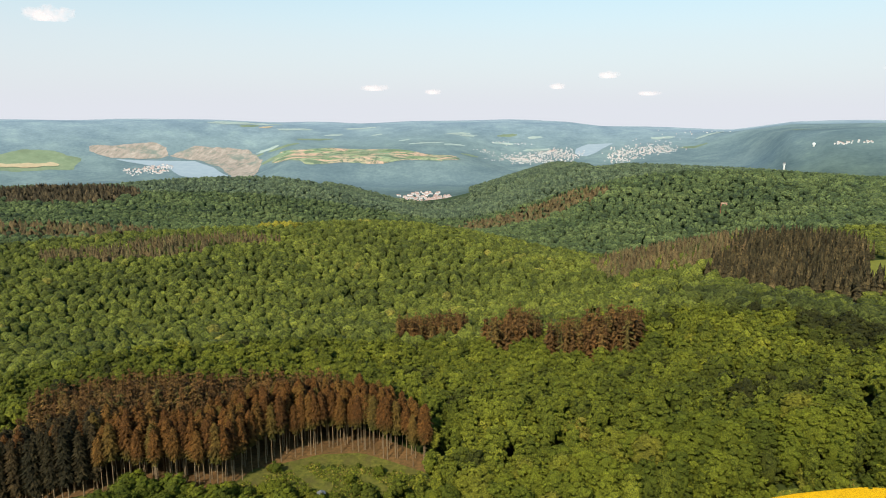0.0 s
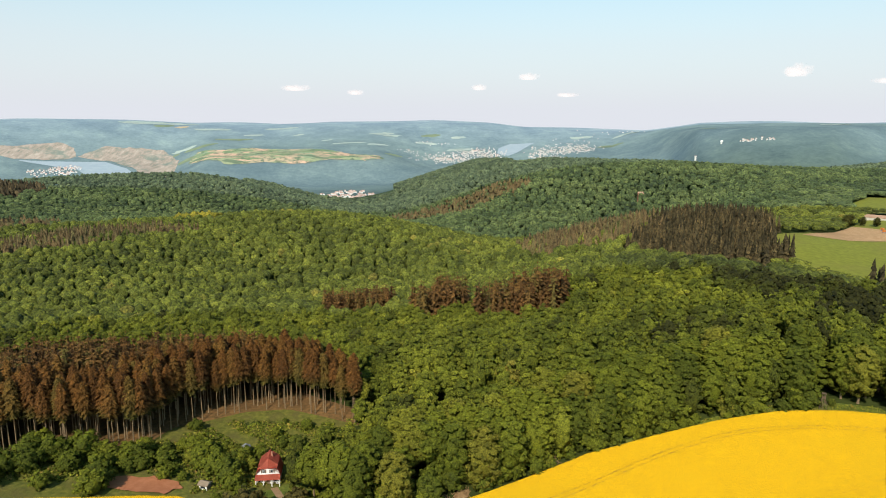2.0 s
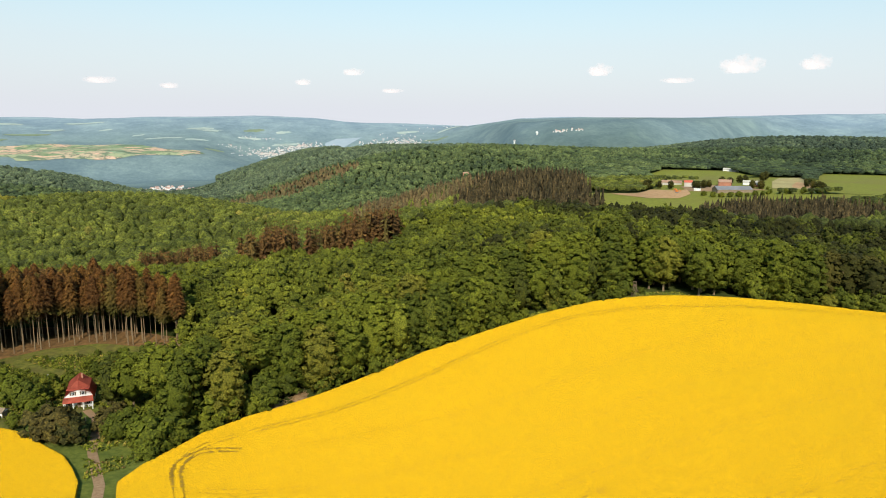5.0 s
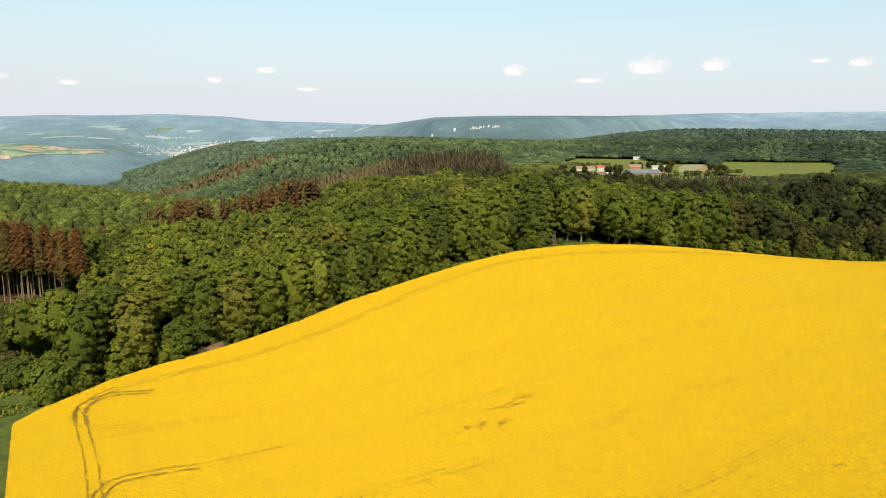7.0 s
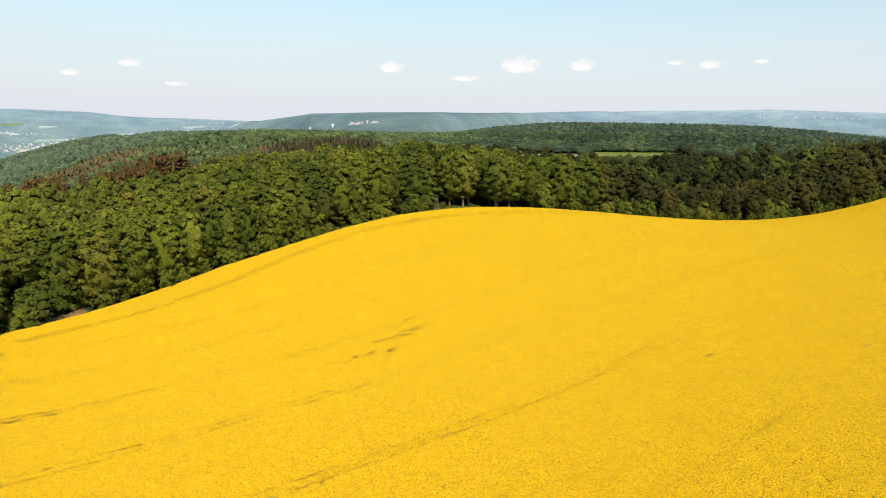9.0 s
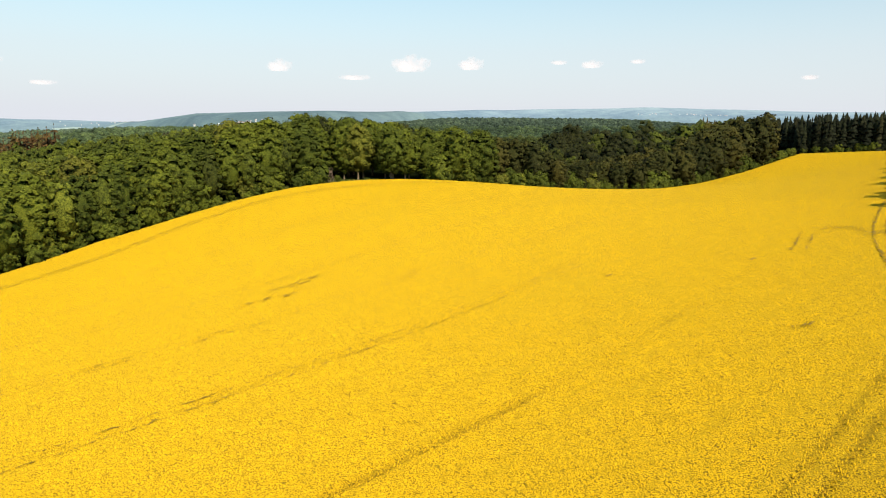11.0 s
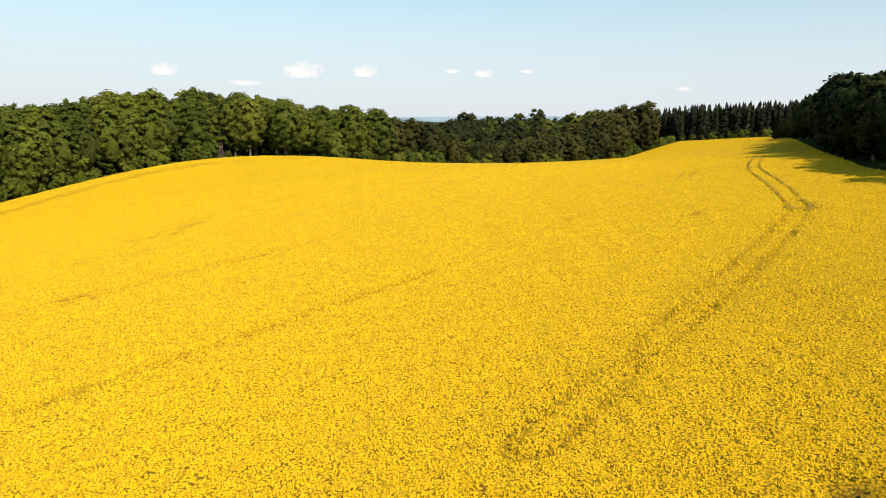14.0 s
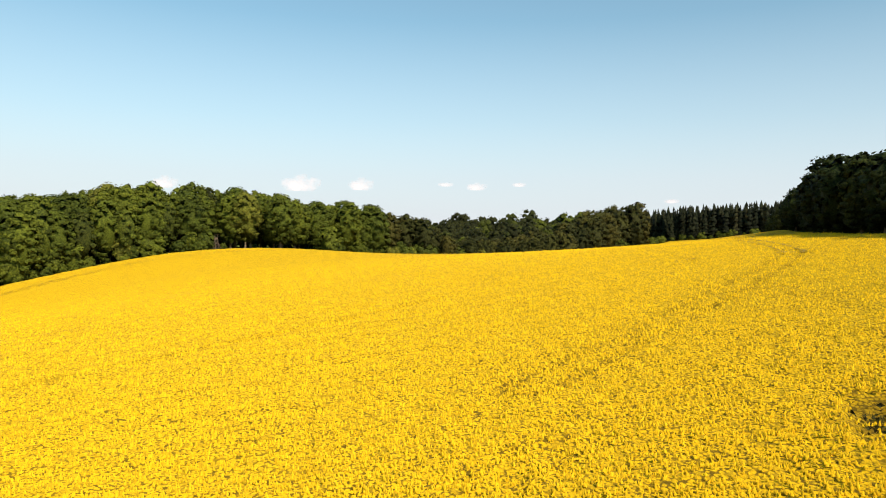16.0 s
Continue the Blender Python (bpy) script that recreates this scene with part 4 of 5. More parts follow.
def cone_tree(seed, rings, low=7.0, tall=22.0, rad=4.1, sides=5, ragged=0.25, taper=0.8):
    """A spruce of overlapping ragged skirts for the depth of a stand."""
    rng = np.random.default_rng(seed)
    vs, fs = [], []
    step = (tall - low) / (rings + 0.7)
    for i in range(rings):
        z0, z1 = low + i * step, low + (i + 1.7) * step
        r = rad * (1 - i / (rings + 0.5)) ** taper
        b = len(vs)
        vs += [(r * math.cos(k * 6.2832 / sides + i) * (1 - ragged + 2 * ragged * rng.random()), r * math.sin(k * 6.2832 / sides + i) * (1 - ragged + 2 * ragged * rng.random()), z0 + rng.normal() * 0.5) for k in range(sides)] + [(0, 0, z1)]
        fs += [(b + k, b + (k + 1) % sides, b + sides) for k in range(sides)]
    v = np.array(vs)
    return v, np.array(fs), unit(v * np.array([1, 1, 0]) / rad + np.array([0, 0, 0.35]) + 0.2 * rng.normal(size=v.shape))


def yard_dip(x, y):
    """Trees behind the house are young and low."""
    return 1 - 0.32 * smooth(-2, -20, x) * smooth(180, 190, y) * smooth(262, 245, y)


def stand_height(x, y):
    """The wood's height against its usual one: older trees to the west, a low edge and a tall back to the east."""
    az, r = np.degrees(np.arctan2(x, y)), np.hypot(x, y)
    west = np.interp(az, (15, 28, 34, 41, 46, 49), (1.03, 1.04, 0.98, 0.97, 1.04, 1.04))
    west = west * (1 - 0.24 * smooth(300, 400, r) * smooth(38.5, 41, az))
    east = np.interp(r, (300, 335, 370, 400), (0.66, 0.85, 1.20, 1.30))
    out = west + (east - west) * smooth(49.4, 50.6, az)
    return np.where(y < 105, 1.0, out)


def make_woods():
    lite = [puff_crown(200 + k, 5.1, 8.0, 23.0, 16, 66, 0.56, 0.05, swell=0.31) for k in range(6)]
    fuller = [puff_crown(210 + k, 5.0, 0.5, 23.0, 26, 120, 0.56, -0.8, swell=0.29) for k in range(4)]
    blobs = [blob(230 + k, 4.9, 3) for k in range(9)]
    closed = [blob(240 + k, 4.2, 1, 4.4) for k in range(6)]
    tiny = [blob(250 + k, 5.0, 1) for k in range(9)]
    slim = [cone_tree(270 + k, 6, 1.0, 22.0, 3.6) for k in range(4)]
    slim_far = [cone_tree(280 + k, 3, 2.0) for k in range(4)]
    dark_mid = [cone_tree(320 + k, 11, 0.5, 23.4, 3.0, 6, 0.5, 0.55) for k in range(5)]
    dead_mid = [spruce_crown(290 + k, 26, 7, 3.7, 9, 6) for k in range(4)]
    rng = random.Random(3)
    # the wood's edge, tree by tree
    x, y, nrng = scatter(11, 7.4, -300, 520, -60, 540)
    kind = wood_kind(x, y)
    edge, _ = line_distance(x, y, RAPE + RAPE[:1])
    r, az = np.hypot(x, y), np.degrees(np.arctan2(x, y))
    seen = (az > -42) & (az < 104) & (r < 400) & ((az < 62) | (edge < 55)) & ~((az > 86) & (r > 160))
    near = seen & (kind == 1) & (edge < 30) & (r < 430)
    ids = np.nonzero(near)[0][np.argsort(edge[near])[:280]]
    for i in ids:
        shaded = 134 < x[i] < 172 and y[i] > 190
        first = edge[i] < (17 if 116 < x[i] < 172 and y[i] > 190 else 9.5)
        row = float(np.interp(x[i], (90, 125, 160, 205, 240, 300), (0.84, 0.86, 0.86, 0.88, 0.86, 0.55))) if y[i] < 105 and x[i] > 60 else 1.0
        tall = float(stand_height(x[i], y[i]))
        tall *= float(yard_dip(x[i], y[i]))
        dim = row == 1.0 and float(dark_stand(x[i], y[i])) > rng.uniform(0.15, 0.95)
        plant("beech_tree", ROW_DATA if row < 1 else MIXED_DATA if dim else (RAISED_DATA if shaded else EDGE_DATA) if first else BEECH_DATA, x[i], y[i], (1.0 if first else 0.97) * row * tall, rng,
              "dark leafy tree casting shade over the crop" if row < 1 else "dark olive broadleaved tree in the mixed stand" if dim else "leafy green tree with low branches at the field edge" if first else "tall green broadleaved tree in the dense wood", "tree", "trees at the wood edge", 1.14)
    rest = seen & (kind == 1)
    rest[ids] = False
    for stock, w in ((fuller, rest & (edge < 36)), (lite, rest & (edge >= 36))):
        x1, y1 = x[w], y[w]
        row = np.where((y1 < 105) & (x1 > 60), np.interp(x1, (90, 125, 160, 205, 240, 300), (0.86, 0.86, 0.84, 0.86, 0.84, 0.55)), 1.0)
        row = row * yard_dip(x1, y1) * np.where(y1 < 105, 1.0, stand_height(x1, y1))
        s = nrng.uniform(0.72, 1.02, len(x1)) * row
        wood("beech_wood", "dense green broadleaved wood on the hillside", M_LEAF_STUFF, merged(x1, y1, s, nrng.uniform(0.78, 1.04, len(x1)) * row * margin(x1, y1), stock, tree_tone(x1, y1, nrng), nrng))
    # younger trees close the gaps between the larger ones
    xf, yf, frng = scatter(19, 3.4, -60, 130, 195, 330)
    grown = kind > 0
    stems = [np.stack([x[grown], y[grown]], -1)]
    w = (wood_kind(xf, yf) == 1) & (yf > 200)
    for px, py in zip(xf[w], yf[w]):
        if min(float(np.min(np.hypot(g[:, 0] - px, g[:, 1] - py))) for g in stems) > 4.3:
            stems.append(np.array([[px, py]]))
    fill = np.concatenate(stems[1:])
    s = frng.uniform(0.74, 0.9, len(fill)) * yard_dip(fill[:, 0], fill[:, 1])
    wood("beech_wood", "dense green broadleaved wood on the hillside", M_LEAF_STUFF, merged(fill[:, 0], fill[:, 1], s, s * 1.05, fuller, tree_tone(fill[:, 0], fill[:, 1], frng), frng))
    # dead spruces beside the clearing
    xs, ys, _ = scatter(12, 3.5, -200, 0, 190, 300)
    w = inside_poly(xs, ys, SPRUCE_BLOCK)
    xs, ys = xs[w], ys[w]
    front, _ = line_distance(xs, ys, SPRUCE_BLOCK[:7])
    order = np.argsort(front)
    for i in order[:230]:
        if xs[i] < -128 + 0.35 * (ys[i] - 200) * -1 and rng.random() < 0.85:
            plant("spruce_tree", GREY_DATA, xs[i], ys[i], 0.92, rng, "tall dark spruce with dull brown-green needles", "tree", "dead spruces beside the clearing")
            continue
        plant("spruce_tree", DEAD_DATA, xs[i], ys[i], 0.92 * rng.uniform(0.9, 1.05), rng, "tall dead spruce with bare trunk and rusty brown needles", "tree", "dead spruces beside the clearing")
    rest = order[230:]
    for kk, mat, name, label in ((2, M_DEAD_STUFF, "dry_spruce_wood", "stand of dead spruces with rusty brown needles"), (3, M_DARK_STUFF, "spruce_wood", "dark stand of spruces")):
        x2, y2, r2 = scatter(13 + kk, 3.9 if kk == 2 else 2.8, -300, 560, 30, 560)
        k2 = (wood_kind(x2, y2) == kk) & (np.hypot(x2, y2) < (540 if kk == 2 else 470))
        if kk == 2:
            k2 &= ~inside_poly(x2, y2, SPRUCE_BLOCK)
        x2, y2 = x2[k2], y2[k2]
        if kk == 2:
            x2, y2 = np.concatenate([x2, xs[rest]]), np.concatenate([y2, ys[rest]])
        s = r2.uniform(0.78, 1.08, len(x2)) * (np.where(y2 < 300, 0.9, np.where(x2 < -14, 1.02, 1.3)) if kk == 2 else 0.86)
        stock = dead_mid if kk == 2 else dark_mid
        wood(name, label, mat, merged(x2, y2, s, s, stock, r2.random(len(x2)), r2))
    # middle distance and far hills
    for sp, beech, conif, lo, hi, mats in ((8.4, blobs, slim, 400, 1000, (M_MID_LEAF, M_FAR_DEAD, M_MID_DARK)), (9.0, tiny, slim_far, 1000, 1450, (M_HAZED_FAR_LEAF, M_FAR_DEAD, M_FAR_DARK)), (10.4, tiny, slim_far, 1450, 2350, (M_HAZED_RIDGE_LEAF, M_FAR_DEAD, M_FAR_DARK))):
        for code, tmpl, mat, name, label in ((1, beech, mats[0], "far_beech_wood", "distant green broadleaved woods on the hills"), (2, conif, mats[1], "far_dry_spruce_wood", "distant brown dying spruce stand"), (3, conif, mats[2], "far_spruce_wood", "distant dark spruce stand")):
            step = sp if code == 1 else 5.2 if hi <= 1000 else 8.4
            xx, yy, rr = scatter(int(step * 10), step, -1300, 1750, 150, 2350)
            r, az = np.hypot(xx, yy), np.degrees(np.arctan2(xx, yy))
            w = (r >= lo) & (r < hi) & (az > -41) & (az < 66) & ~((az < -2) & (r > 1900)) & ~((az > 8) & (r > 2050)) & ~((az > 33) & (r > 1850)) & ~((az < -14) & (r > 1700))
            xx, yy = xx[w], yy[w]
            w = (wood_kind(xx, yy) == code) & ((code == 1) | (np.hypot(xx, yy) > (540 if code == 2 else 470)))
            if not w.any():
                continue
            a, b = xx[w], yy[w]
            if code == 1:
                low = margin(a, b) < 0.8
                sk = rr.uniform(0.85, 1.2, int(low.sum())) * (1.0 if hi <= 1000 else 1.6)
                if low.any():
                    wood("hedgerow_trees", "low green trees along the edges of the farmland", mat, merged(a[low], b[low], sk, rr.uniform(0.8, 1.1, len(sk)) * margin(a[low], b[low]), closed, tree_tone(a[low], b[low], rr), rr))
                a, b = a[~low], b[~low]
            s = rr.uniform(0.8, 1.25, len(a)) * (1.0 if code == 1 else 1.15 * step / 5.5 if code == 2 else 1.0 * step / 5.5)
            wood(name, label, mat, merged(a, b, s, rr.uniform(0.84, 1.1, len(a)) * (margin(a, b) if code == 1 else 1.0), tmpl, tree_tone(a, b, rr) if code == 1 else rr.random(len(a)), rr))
    # a yellow-green patch of young growth on the hill
    xx, yy, rr = scatter(91, 6.0, -320, -255, 885, 925)
    w = ((xx + 287) / 30) ** 2 + ((yy - 904) / 14) ** 2 < 1
    s = rr.uniform(0.9, 1.2, int(w.sum()))
    wood("young_wood", "patch of yellow-green young trees on the hill", M_YOUNG, merged(xx[w], yy[w], s, s * 1.06, blobs, rr.random(len(s)), rr))
    # shrubs along the edge, in the clearing and round the house
    spots = []
    for (ax, ay), (bx, by) in zip(RAPE[2:20], RAPE[3:21]):
        ln = math.hypot(bx - ax, by - ay)
        for k in range(int(ln / 4.6)):
            q = (k + rng.random()) / (ln / 4.6)
            spots.append((ax + (bx - ax) * q - (by - ay) / ln * rng.uniform(1.2, 3.0), ay + (by - ay) * q + (bx - ax) / ln * rng.uniform(1.2, 3.0), rng.uniform(0.7, 1.45)))
    for k in range(55):
        spots.append((rng.uniform(-118, -22), rng.uniform(190, 238), rng.choice((0.25, 0.35, 0.5, 0.7, 1.0)) * rng.uniform(0.85, 1.2)))
    for k in range(46):
        px = rng.uniform(-104, -50)
        spots.append((px, rng.uniform(196, 212) + 0.12 * (px + 80), rng.uniform(0.7, 1.5)))
    for k in range(24):
        spots.append((rng.uniform(-125, -92), rng.uniform(180, 203), rng.uniform(1.0, 2.0)))
    for (ax, ay), (bx, by) in zip(RAPE[2:18], RAPE[3:19]):
        ln = math.hypot(bx - ax, by - ay)
        for k in range(max(1, int(ln / 9))):
            q = (k + rng.random()) / (ln / 9)
            spots.append((ax + (bx - ax) * q - (by - ay) / ln * 4.5, ay + (by - ay) * q + (bx - ax) / ln * 4.5, rng.uniform(1.5, 2.3)))
    spots += [(9, 193, 2.3), (15, 195.5, 2.4), (4, 192.5, 2.1), (20, 196, 2.2), (40, 207, 2.2), (46, 208.5, 2.2), (-58, 195, 1.9), (-63, 199, 1.8), (-68, 203, 1.9), (-33, 173, 1.7), (-51, 171, 2.2), (-56, 176, 1.5), (-35, 172, 1.5), (-30, 174, 1.8), (-34, 164, 1.2), (-27, 168, 1.6), (-24, 176, 1.9), (-21, 184, 2.0), (-56, 190, 1.3), (-58, 182, 1.0), (-16, 181, 1.6), (-13, 188, 2.0), (-52, 186, 1.0), (-36, 186, 1.2), (-33, 180, 1.3), (-60, 199, 1.1), (-30, 190, 1.6), (-26, 183, 1.4), (228, 176, 1.3), (119, 213, 0.5), (125, 212.0, 0.9), (136.5, 211.5, 0.6), (-39, 196, 1.7), (-37, 203, 2.2), (-31, 197, 2.2), (-26, 190, 1.9), (-57, 203, 1.5), (-55, 193, 1.2), (-21, 196, 2.4), (-24, 205, 2.3)]
    for sx, sy, sc in spots:
        px, py = np.array([sx]), np.array([sy])
        if inside_poly(px, py, RAPE)[0] or inside_poly(px, py, RAPE_B)[0] or inside_poly(px, py, SPRUCE_BLOCK)[0] or abs(sx + 45.5) < 7 and 186 < sy < 206 or abs(sx + 40) < 3 and 176 < sy < 190 or -42 < sx < -27.5 and sy < 173 or min(math.hypot(sx - u, sy - v) for u, v in BRUSH) < 3.2 or math.hypot(sx - 132.5, sy - 209.5) < 3.5 or 131 < sx < 172 and sy > 190 and sc > 0.62:
            continue
        plant("shrub", SHRUB_DATA, sx, sy, sc, rng, "bushy green shrub in rough grass at the wood edge", "shrub", "shrubs")
    for sx, sy, sc in ((-46.5, 172.5, 2.2), (-43.4, 172.0, 1.8), (-50.0, 175.5, 2.0), (-46.0, 177.5, 1.7), (-36.2, 177.5, 1.5), (-35.0, 181.0, 1.6)):
        plant("shrub", BROWN_SHRUB_DATA, sx, sy, sc, rng, "broad olive-brown bush beside the dirt track", "shrub", "shrubs")


make_woods()


def farm_trees():
    rng = random.Random(17)
    for x, y, s in ((450, 708, 0.8), (456, 716, 0.85), (463, 722, 0.75), (470, 712, 0.7), (477, 700, 0.7), (503, 692, 0.6), (501, 682, 0.65), (510, 684, 0.7), (520, 688, 0.65), (549, 703, 0.8), (557, 699, 0.7), (595, 729, 0.7), (608, 735, 0.75),
                    (556, 659, 0.7), (562, 652, 0.75), (651, 755, 0.8), (660, 760, 0.85), (680, 712, 0.5), (630, 648, 0.7), (622, 632, 0.75), (607, 612, 0.8), (574, 668, 0.6), (640, 668, 0.6)):
        plant("broadleaved_tree", MIXED_DATA, x, y, s * 0.74, rng, "dark green broadleaved tree beside the farm buildings", "tree", "trees round the farm", 1.5)
    for x, y in ((470, 614), (478, 611), (488, 609), (497, 607), (506, 606), (516, 606), (526, 607), (545, 618), (555, 615), (566, 612), (578, 609), (590, 608), (600, 610), (468, 626), (537, 612), (565, 645), (583, 611), (561, 613)):
        plant("shrub", SHRUB_DATA, x, y, rng.uniform(0.9, 1.5), rng, "clipped green hedge shrub along the farmyard", "shrub", "hedge shrubs at the farm")


farm_trees()


def young_growth():
    """Tufts of long grass, bracken and seedlings over the clearing and the verges."""
    rng = np.random.default_rng(44)
    for poly, n, size, name, label in (([(-130, 184), (-66, 186), (-40, 196), (-14, 210), (-16, 229), (-37, 234), (-64, 234), (-84, 219), (-95, 202)], 9000, 0.55, "young_growth", "long grass and green seedlings in the clearing"),
                                       ([(-36, 150), (-24, 160), (-12, 176), (0, 186), (10, 194), (-5, 203), (-30, 196), (-42, 176)], 3500, 0.5, "long_grass", "long green grass beside the dirt track"),
                                       ([(62, 205), (98, 210), (119, 210.5), (152, 204.5), (151, 209), (128, 215.5), (99, 213), (60, 207)], 2600, 0.35, "field_margin_grass", "pale long grass along the field margin")):
        p = np.array(poly)
        x, y = rng.uniform(p[:, 0].min(), p[:, 0].max(), n * 2), rng.uniform(p[:, 1].min(), p[:, 1].max(), n * 2)
        w = inside_poly(x, y, poly) & (wave(x, y, 4.0, 0.6) > -0.35) & ~((np.abs(x + 82) < 15) & (y < 195)) & ~inside_poly(x, y, RAPE)
        x, y = x[w], y[w]
        pos = np.stack([x, y, ground_z(x, y) + rng.uniform(0.1, 0.7, len(x))], -1)
        nrm = rng.normal(size=(len(x), 3)) * 0.8 + np.array([0, 0, 0.8])
        v, q = cards(pos, nrm, size, rng)
        tagged(new(name, mesh(name, v, q, M_TUFT, False, np.repeat(rng.random(len(x)), 4))), label, "grass", kind="stuff")


M_TUFT = foliage("long_grass", [(0.0, (0.07, 0.095, 0.010)), (0.5, (0.13, 0.15, 0.016)), (0.85, (0.20, 0.19, 0.030)), (1.0, (0.24, 0.17, 0.05))])
young_growth()


def weeds():
    """Dark olive weeds in a gap of the crop."""
    rng = np.random.default_rng(61)
    n = 300
    x, y = 22.6 + rng.normal(0, 1.0, n), 0.0 + rng.normal(0, 0.7, n)
    pos = np.stack([x, y, ground_z(x, y) + rng.uniform(0.2, 1.05, n)], -1)
    v, q = cards(pos, rng.normal(size=(n, 3)) + np.array([0, 0, 0.5]), 0.10, rng)
    me = mesh("weeds", v, q, M_WEEDS, False, np.repeat(rng.random(n), 4))
    tagged(new("weeds", me), "dark olive weeds in a gap of the yellow crop", "weeds", kind="stuff")


M_WEEDS = foliage("weeds", [(0.0, (0.040, 0.036, 0.008)), (0.7, (0.075, 0.066, 0.012)), (1.0, (0.16, 0.11, 0.015))], fine=6.0, relief=0)
weeds()


# ---- the house by the track ----
def opening(parent, x, y, z, w, h):
    """A framed window with shutters on a wall that faces -y."""
    win = part("window", boxed(x - w / 2 - 0.09, x + w / 2 + 0.09, y - 0.06, y + 0.05, z - 0.09, z + h + 0.09), M_WHITE, parent)
    part("pane", boxed(x - w / 2, x + w / 2, y - 0.08, y - 0.03, z, z + h), M_GLASS, win)
    part("mullion", boxed(x - 0.03, x + 0.03, y - 0.10, y - 0.05, z, z + h), M_WHITE, win)
    for s in (-1, 1):
        part("shutter", boxed(x + s * (w / 2 + 0.33) - 0.22, x + s * (w / 2 + 0.33) + 0.22, y - 0.07, y - 0.01, z - 0.05, z + h + 0.05), M_DARK_TIMBER, win, "dark wooden shutter")


def house():
    x, y = -46.5, 199.0
    z = float(ground_z(x, y))
    h = thing("house", "small white house with a steep red tiled roof", "house", (x, y, z), 5)
    h.scale = (0.83, 0.83, 0.83)
    part("wall", gable_walls(bmesh.new(), -4.2, 4.2, -4.5, 4.5, -1.5, 3.9, 6.2), M_WHITE, h)
    bm = bmesh.new()
    # mansard roof with a half-hipped front
    prof = [(-4.7, 3.0), (-3.4, 6.2), (0, 8.8), (3.4, 6.2), (4.7, 3.0)]
    rows = []
    for yy, hip in ((-5.0, 0.0), (-2.3, 1.0), (4.9, 1.0)):
        rows.append([bm.verts.new((px, yy, pz if hip or k != 2 else 6.25)) for k, (px, pz) in enumerate(prof)])
    for a, b in zip(rows, rows[1:]):
        for k in range(4):
            bm.faces.new((a[k], a[k + 1], b[k + 1], b[k]))
    bmesh.ops.solidify(bm, geom=bm.faces[:], thickness=0.22)
    part("roof", bm, M_ROOF, h)
    bm = bmesh.new()
    quad = [bm.verts.new(p) for p in ((-4.6, -6.6, 2.5), (4.6, -6.6, 2.5), (4.4, -4.45, 3.75), (-4.4, -4.45, 3.75))]
    bm.faces.new(quad)
    bmesh.ops.solidify(bm, geom=bm.faces[:], thickness=0.18)
    part("porch_roof", bm, M_ROOF, h, "red tiled lean-to roof")
    for px in (-4.2, -1.5, 1.5, 4.2):
        part("post", boxed(px - 0.16, px + 0.16, -6.5, -6.2, -1.0, 2.5, 0.03), M_WHITE, h)
    part("door", boxed(-0.5, 0.5, -4.58, -4.4, 0, 2.05), M_TIMBER, h)
    for px in (-1.5, 1.5):
        opening(h, px, -4.5, 4.35, 0.8, 1.15)
    for px in (-2.9, 2.9):
        opening(h, px, -4.5, 0.9, 0.9, 1.15)
    part("chimney", boxed(0.6, 1.2, 1.0, 1.6, 7.0, 9.7, 0.03), M_BRICK, h, "brick chimney")


house()


def shed(x, y, w, d, hgt, turn, roof, wall, label, name="shed"):
    z = float(ground_z(x, y))
    s = thing(name, label, name.replace("_", " "), (x, y, z), turn)
    part("wall", gable_walls(bmesh.new(), -w / 2, w / 2, -d / 2, d / 2, -1.5, hgt, hgt + w * 0.25), wall, s)
    part("roof", gable(bmesh.new(), -w / 2, w / 2, -d / 2, d / 2, hgt, hgt + w * 0.25, 0.4, 0.2), roof, s)
    for k in range(max(1, int(d / 6))):
        yy = -d / 2 + (k + 0.5) * d / max(1, int(d / 6))
        part("window", boxed(-w / 2 - 0.06, -w / 2 + 0.03, yy - 0.8, yy + 0.8, hgt * 0.35, hgt * 0.8), M_GLASS, s, "dark window")
    part("door", boxed(-1.0, 1.0, -d / 2 - 0.06, -d / 2 + 0.04, 0, min(2.6, hgt * 0.85)), M_TIMBER, s)
    return s


shed(-63.5, 190, 2.2, 2.6, 1.7, 70, M_TIMBER, M_WHITE, "small white garden shed with a brown roof")
shed(-57, 213, 2.2, 2.4, 1.9, 20, M_GREYROOF, M_WHITE, "little white hut in the clearing", "hut")


def gate_posts():
    for k, (x, y) in enumerate(((-37.4, 178.5), (-42.5, 184.5))):
        z = float(ground_z(x, y))
        p = thing("post", "pale wooden post beside the dirt track", "post", (x, y, z), 0)
        part("shaft", boxed(-0.12, 0.12, -0.12, 0.12, -0.4, 1.7, 0.02), M_TIMBER, p)
        part("cap", boxed(-0.16, 0.16, -0.16, 0.16, 1.7, 1.78), M_TIMBER, p)


gate_posts()


